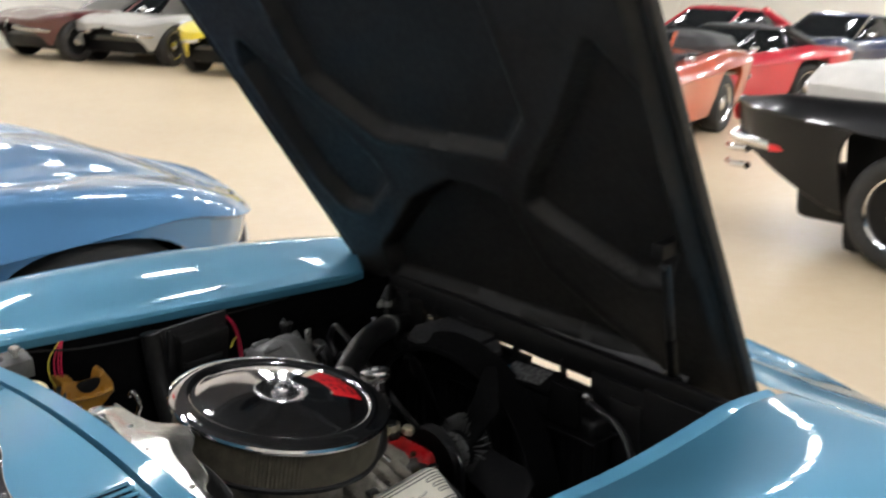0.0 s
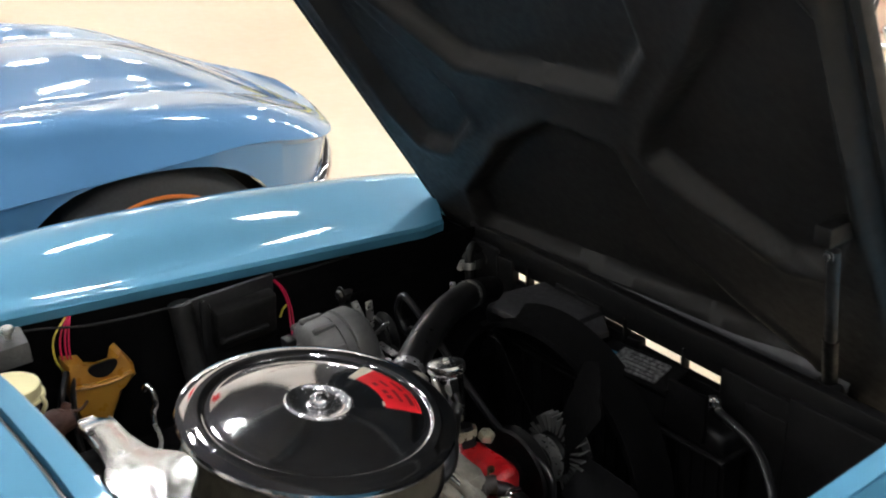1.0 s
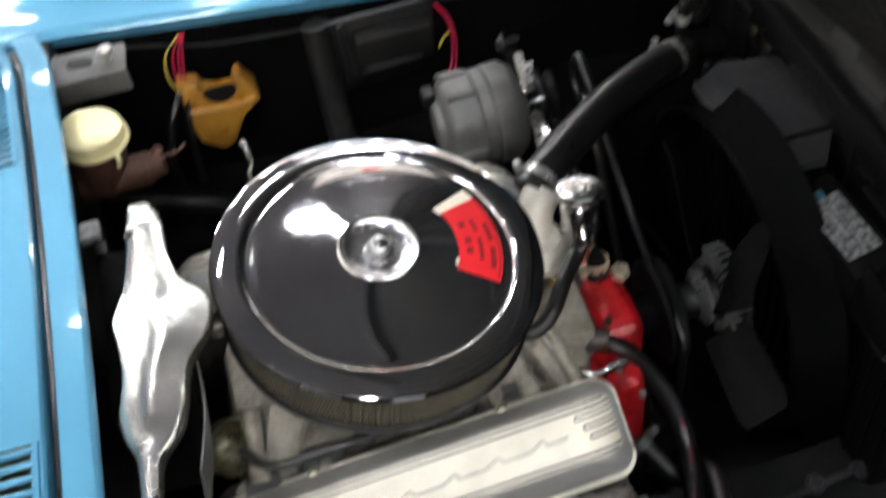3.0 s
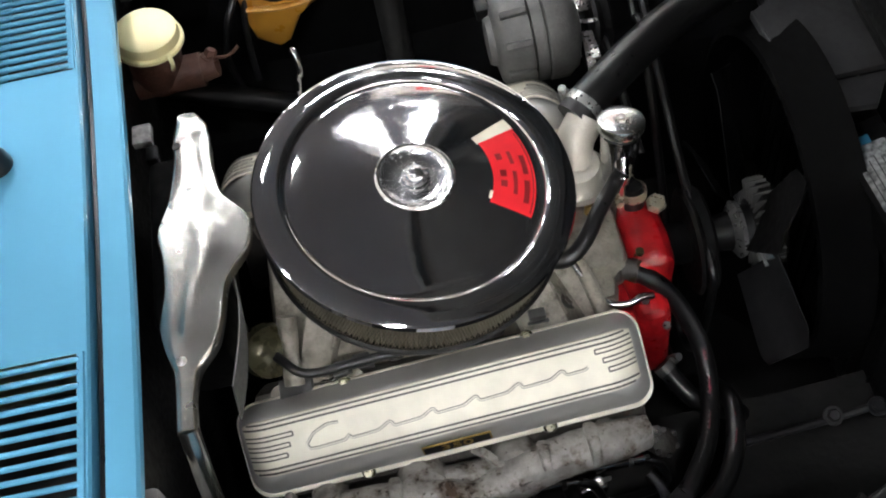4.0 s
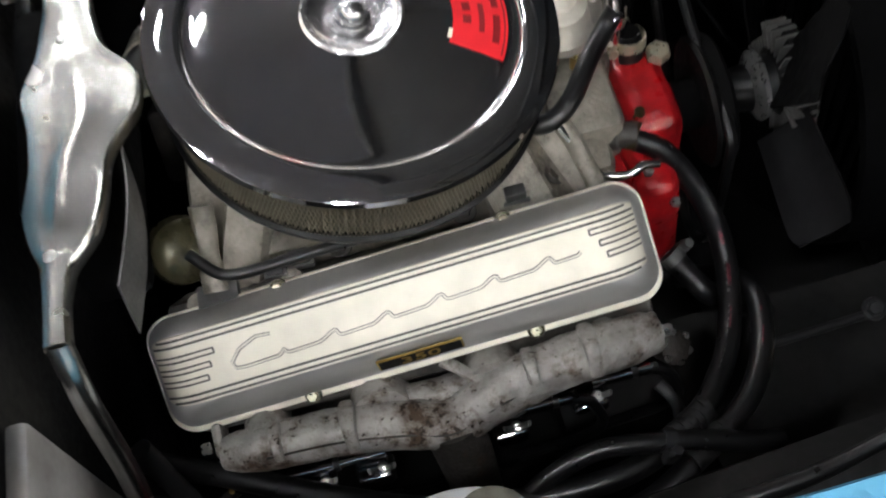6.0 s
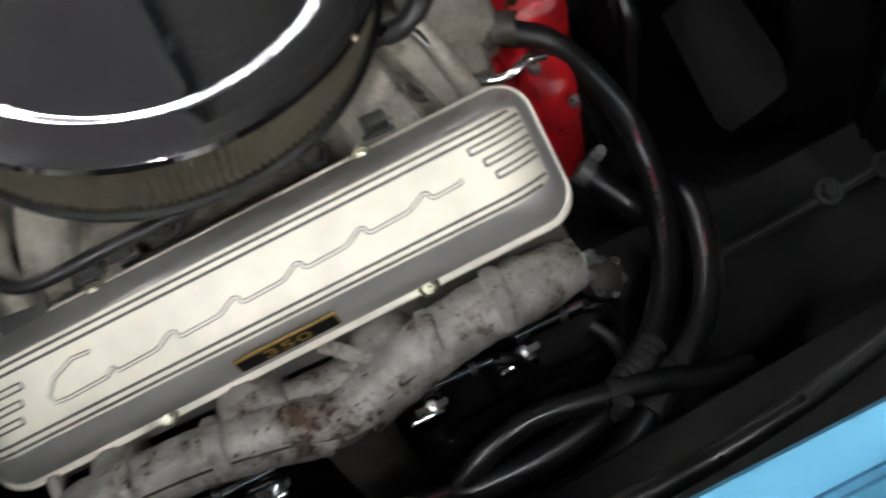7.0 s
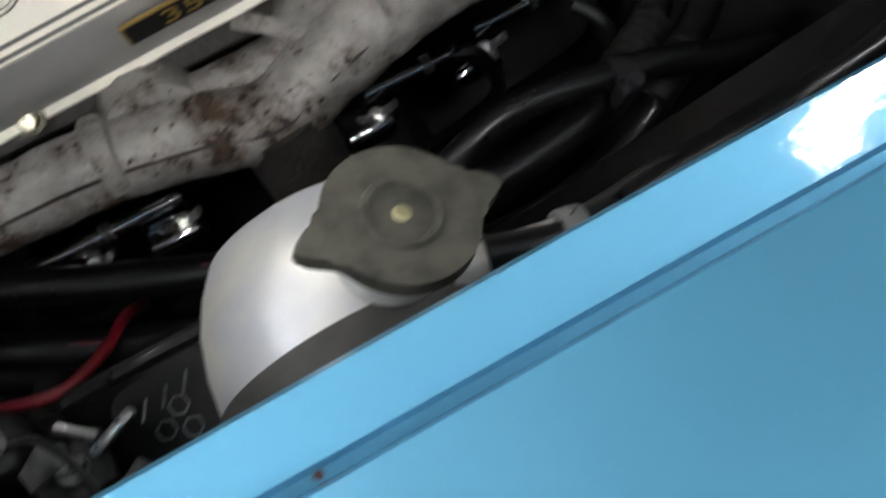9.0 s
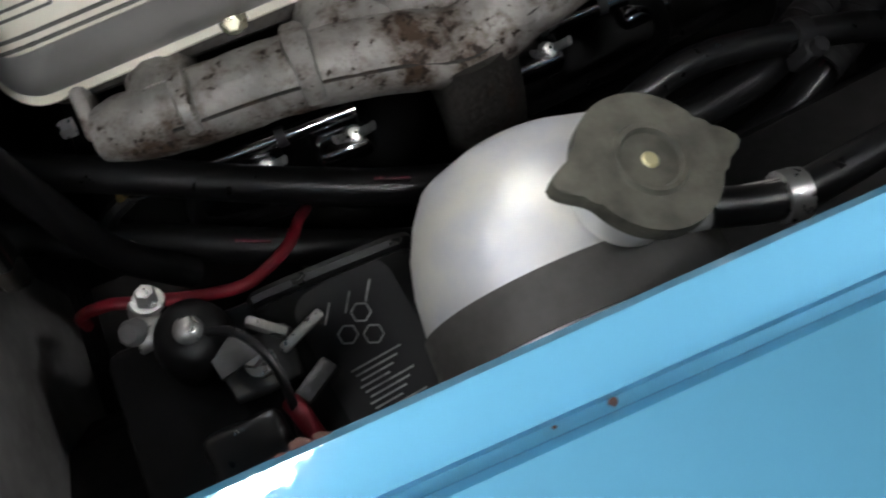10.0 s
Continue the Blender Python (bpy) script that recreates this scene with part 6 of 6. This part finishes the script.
part("cap", lathe([(0.0, 0.0), (0.034, -0.001), (0.0385, -0.003), (0.040, -0.007), (0.040, -0.016), (0.044, -0.018), (0.0445, -0.022), (0.038, -0.026)], 48, along((-0.264, 0.297, 0.842), (0.1, 0, 1))), GOLD, mc, "round pale yellow zinc cap")
part("bail", tube([(-0.24, 0.25, 0.81), (-0.236, 0.243, 0.825), (-0.238, 0.25, 0.835)], 0.003, 8), GOLD, mc)
part("bore", tube([(-0.31, 0.29, 0.760), (-0.215, 0.29, 0.760)], 0.022, 24), RUSTBROWN, mc)
part("end_boss", lathe([(0, 0.022), (0.016, 0.02), (0.019, 0.0), (0, 0)], 20, along((-0.216, 0.29, 0.762), (1, 0, 0.1))), RUSTBROWN, mc)
part("line_nut", hexbolt((-0.203, 0.293, 0.774), (0.5, 0.3, 0.8), 0.008, 0.012), RUSTBROWN, mc)
part("brake_line", tube([(-0.198, 0.294, 0.772), (-0.186, 0.299, 0.764), (-0.176, 0.305, 0.762), (-0.166, 0.311, 0.766)], 0.0022, 8), RUSTBROWN, mc)
mc.location += Vector((-0.016, 0.014, 0.0))
bp = thing("cowl_bracket", (-0.26, 0.42, 0.85), "small grey steel bracket plate with a slot and bolt", "bracket")
plate = prism(rounded(0.095, 0.052, 0.006), 0, 0.003)
part("plate", moved(plate, pose(-0.272, 0.425, 0.846, 4, 0, -4)), DULLALU, bp)
part("slot", moved(prism(rounded(0.034, 0.017, 0.008), 0, 0.0006), pose(-0.282, 0.428, 0.8496, 4, 0, -4)), PLASTIC, bp)
part("stud", lathe([(0, 0.018), (0.009, 0.018), (0.0105, 0.015), (0.0105, 0.011), (0.005, 0.01), (0.005, 0)], 18, along((-0.246, 0.422, 0.849), (0, 0, 1))), STEEL, bp)
part("fold", box(-0.318, -0.226, 0.396, 0.400, 0.815, 0.847, 0.001), DULLALU, bp)
am = thing("amber_cover", (-0.135, 0.44, 0.62), "amber plastic sheet wrapped round a steering part", "cover")
rim = [(-0.178, 0.780), (-0.152, 0.772), (-0.147, 0.757), (-0.128, 0.750), (-0.108, 0.750), (-0.102, 0.768), (-0.094, 0.772), (-0.078, 0.742), (-0.077, 0.721), (-0.104, 0.714), (-0.103, 0.702), (-0.126, 0.660), (-0.143, 0.652), (-0.172, 0.675), (-0.179, 0.72)]
part("sheet", moved(prism(rim[::-1], 0.0, 0.030, 0.006, 3), pose(0, 0.452, 0, 90, 0, 0)), AMBER, am)
part("fold", tube([(-0.172, 0.421, 0.735), (-0.14, 0.418, 0.731), (-0.108, 0.420, 0.728), (-0.085, 0.421, 0.731)], 0.0055, 10, flat=0.7), AMBER, am)
part("dark_opening", moved(prism([(0.023 * math.cos(q * 0.349), 0.0125 * math.sin(q * 0.349) + 0.003 * math.cos(q * 0.7)) for q in range(18)], -0.002, 0.002), pose(-0.126, 0.4215, 0.754, 90, 0, 0)), PLASTIC, am)
wb = thing("wiring_bundle", (-0.17, 0.44, 0.7), "yellow and red wires entering a black sleeve", "wires")
for k, (m_, dx) in enumerate(((YELWIRE, -0.014), (REDWIRE, -0.004), (REDWIRE, 0.003), (REDWIRE, 0.008))):
    part("wire", tube([(-0.152 + 0.3 * dx, 0.452, 0.838), (-0.166 + dx, 0.446, 0.815), (-0.172 + dx, 0.44, 0.785), (-0.168 + 0.6 * dx, 0.432, 0.755), (-0.165, 0.425, 0.74)], 0.0013, 8), m_, wb)
part("sleeve", tube([(-0.168, 0.428, 0.760), (-0.178, 0.419, 0.72), (-0.184, 0.412, 0.67), (-0.186, 0.40, 0.62)], 0.0045, 12), RUBBER, wb)
part("sleeve", tube([(-0.178, 0.425, 0.765), (-0.196, 0.402, 0.745), (-0.206, 0.40, 0.715), (-0.216, 0.398, 0.675), (-0.21, 0.39, 0.62)], 0.0045, 12), RUBBER, wb)
hs = thing("wiring_harness", (0, 0.45, 0.8), "thin black wiring harness along the fender edge", "wires")
part("loom", tube([(-0.31, 0.452, 0.832), (-0.22, 0.450, 0.838), (-0.12, 0.446, 0.815), (0.0, 0.448, 0.800), (0.04, 0.446, 0.802), (0.1, 0.450, 0.798), (0.2, 0.447, 0.79), (0.33, 0.446, 0.785)], 0.0022, 8, 8), PLASTIC, hs)
part("drop_wire", tube([(0.06, 0.446, 0.80), (0.065, 0.438, 0.77), (0.08, 0.43, 0.745), (0.105, 0.43, 0.742), (0.12, 0.432, 0.755)], 0.0017, 8), RUBBER, hs)
rb = thing("voltage_regulator", (0.13, 0.45, 0.69), "dusty black voltage regulator box on the inner fender", "regulator")
part("box", moved(box(-0.055, 0.055, -0.018, 0.012, -0.04, 0.04, 0.008), pose(0.12, 0.446, 0.74, 12, 0, 0)), DIRTBLACK, rb)
part("cover_lip", moved(box(-0.045, 0.035, -0.024, -0.016, -0.016, -0.006, 0.003), pose(0.12, 0.446, 0.735, 12, 0, 0)), GREYRUBBER, rb)
part("screw", hexbolt((0.07, 0.424, 0.725), (0, -1, 0.3), 0.004, 0.003), BLACKPAINT, rb)
pn = part("shield_panel", moved(box(-0.075, 0.075, -0.004, 0.004, -0.07, 0.07, 0.003), pose(0.105, 0.455, 0.735, 10, 0, 0)), GREYRUBBER, car, "dusty grey-black shield panel")
part("panel_rib", moved(box(-0.004, 0.004, -0.007, 0.0, -0.066, 0.066, 0.002), pose(0.05, 0.452, 0.735, 10, 0, 0)), GREYRUBBER, pn)
part("skirt_post", tube([(0.02, 0.452, 0.80), (0.02, 0.435, 0.70), (0.02, 0.40, 0.60)], 0.02, 12), DIRTBLACK, car)
lk = thing("throttle_hook", (-0.113, 0.263, 0.72), "small bright steel linkage hook", "linkage")
part("hook", tube([(-0.113, 0.285, 0.775), (-0.110, 0.278, 0.784), (-0.107, 0.268, 0.778), (-0.108, 0.26, 0.762), (-0.113, 0.262, 0.748), (-0.116, 0.255, 0.735)], 0.0042, 10), CHROME, lk)
part("rod", tube([(-0.116, 0.255, 0.735), (-0.115, 0.25, 0.70), (-0.15, 0.24, 0.66)], 0.003, 8), STEEL, lk)
cn = thing("wire_connector", (-0.3, 0.18, 0.79), "small grey wire connector clipped on the firewall", "connector")
part("shell", box(-0.314, -0.290, 0.165, 0.195, 0.79, 0.802, 0.003), PRINT, cn)
part("plug", box(-0.300, -0.284, 0.14, 0.162, 0.785, 0.797, 0.003), PLASTIC, cn)
sb = thing("steering_box", (-0.05, 0.3, 0.3), "dark cast steering box low in the bay", "steering box")
part("box", blob(-0.14, 0.0, 0.28, 0.38, 0.40, 0.58, 0.02, 0.004, 0.04), DARKIRON, sb)
part("column", tube([(-0.31, 0.38, 0.66), (-0.15, 0.36, 0.60), (-0.07, 0.34, 0.54)], 0.016, 12), BLACKPAINT, sb)
lx = thing("left_exhaust_manifold", (0, 0.25, 0.5), "dark cast iron exhaust manifold on the far cylinder bank", "exhaust manifold")
part("log", tube([(x, -y, z) for x, y, z in path], 0.032, 20, 8), DARKIRON, lx)
# added black sheet, hides the bright floor behind the left fender's front end
part("splash_panel", box(0.598, 0.608, 0.47, 0.735, 0.40, 0.748, 0.002), SHROUDSHADE, car, "black sheet added to close the gap inside the fender")

chip_rng = random.Random(11)
for x, y, z, r in ((-0.040, -0.5055, 0.8240, 0.0016), (-0.059, -0.5060, 0.8258, 0.0008), (-0.128, -0.4850, 0.8350, 0.0024), (-0.122, -0.4845, 0.8343, 0.0018), (-0.134, -0.4858, 0.8355, 0.0016)):
    shape = [(r * (0.7 + 0.6 * chip_rng.random()) * (1.5 if y > -0.49 else 1.0) * math.cos(q * 0.785), r * (0.6 + 0.5 * chip_rng.random()) * math.sin(q * 0.785)) for q in range(8)]
    part("paint_chip", moved(prism(shape, -0.0012, 0.0005), pose(x, y, z, 4, 4, 0)), RUSTBROWN, car, "small chip in the blue paint")

# the car and all that is in its bay stand nose up, by a few degrees
from_level = Matrix(((0.99154, -0.00220, -0.12982, 0.00000), (-0.00220, 0.99943, -0.03369, 0.00000), (0.12982, 0.03369, 0.99097, -0.10062), (0.00000, 0.00000, 0.00000, 1.00000)))
for ob in bpy.data.objects:
    if ob not in BEFORE and ob.parent is None:
        ob.matrix_basis = from_level @ ob.matrix_basis
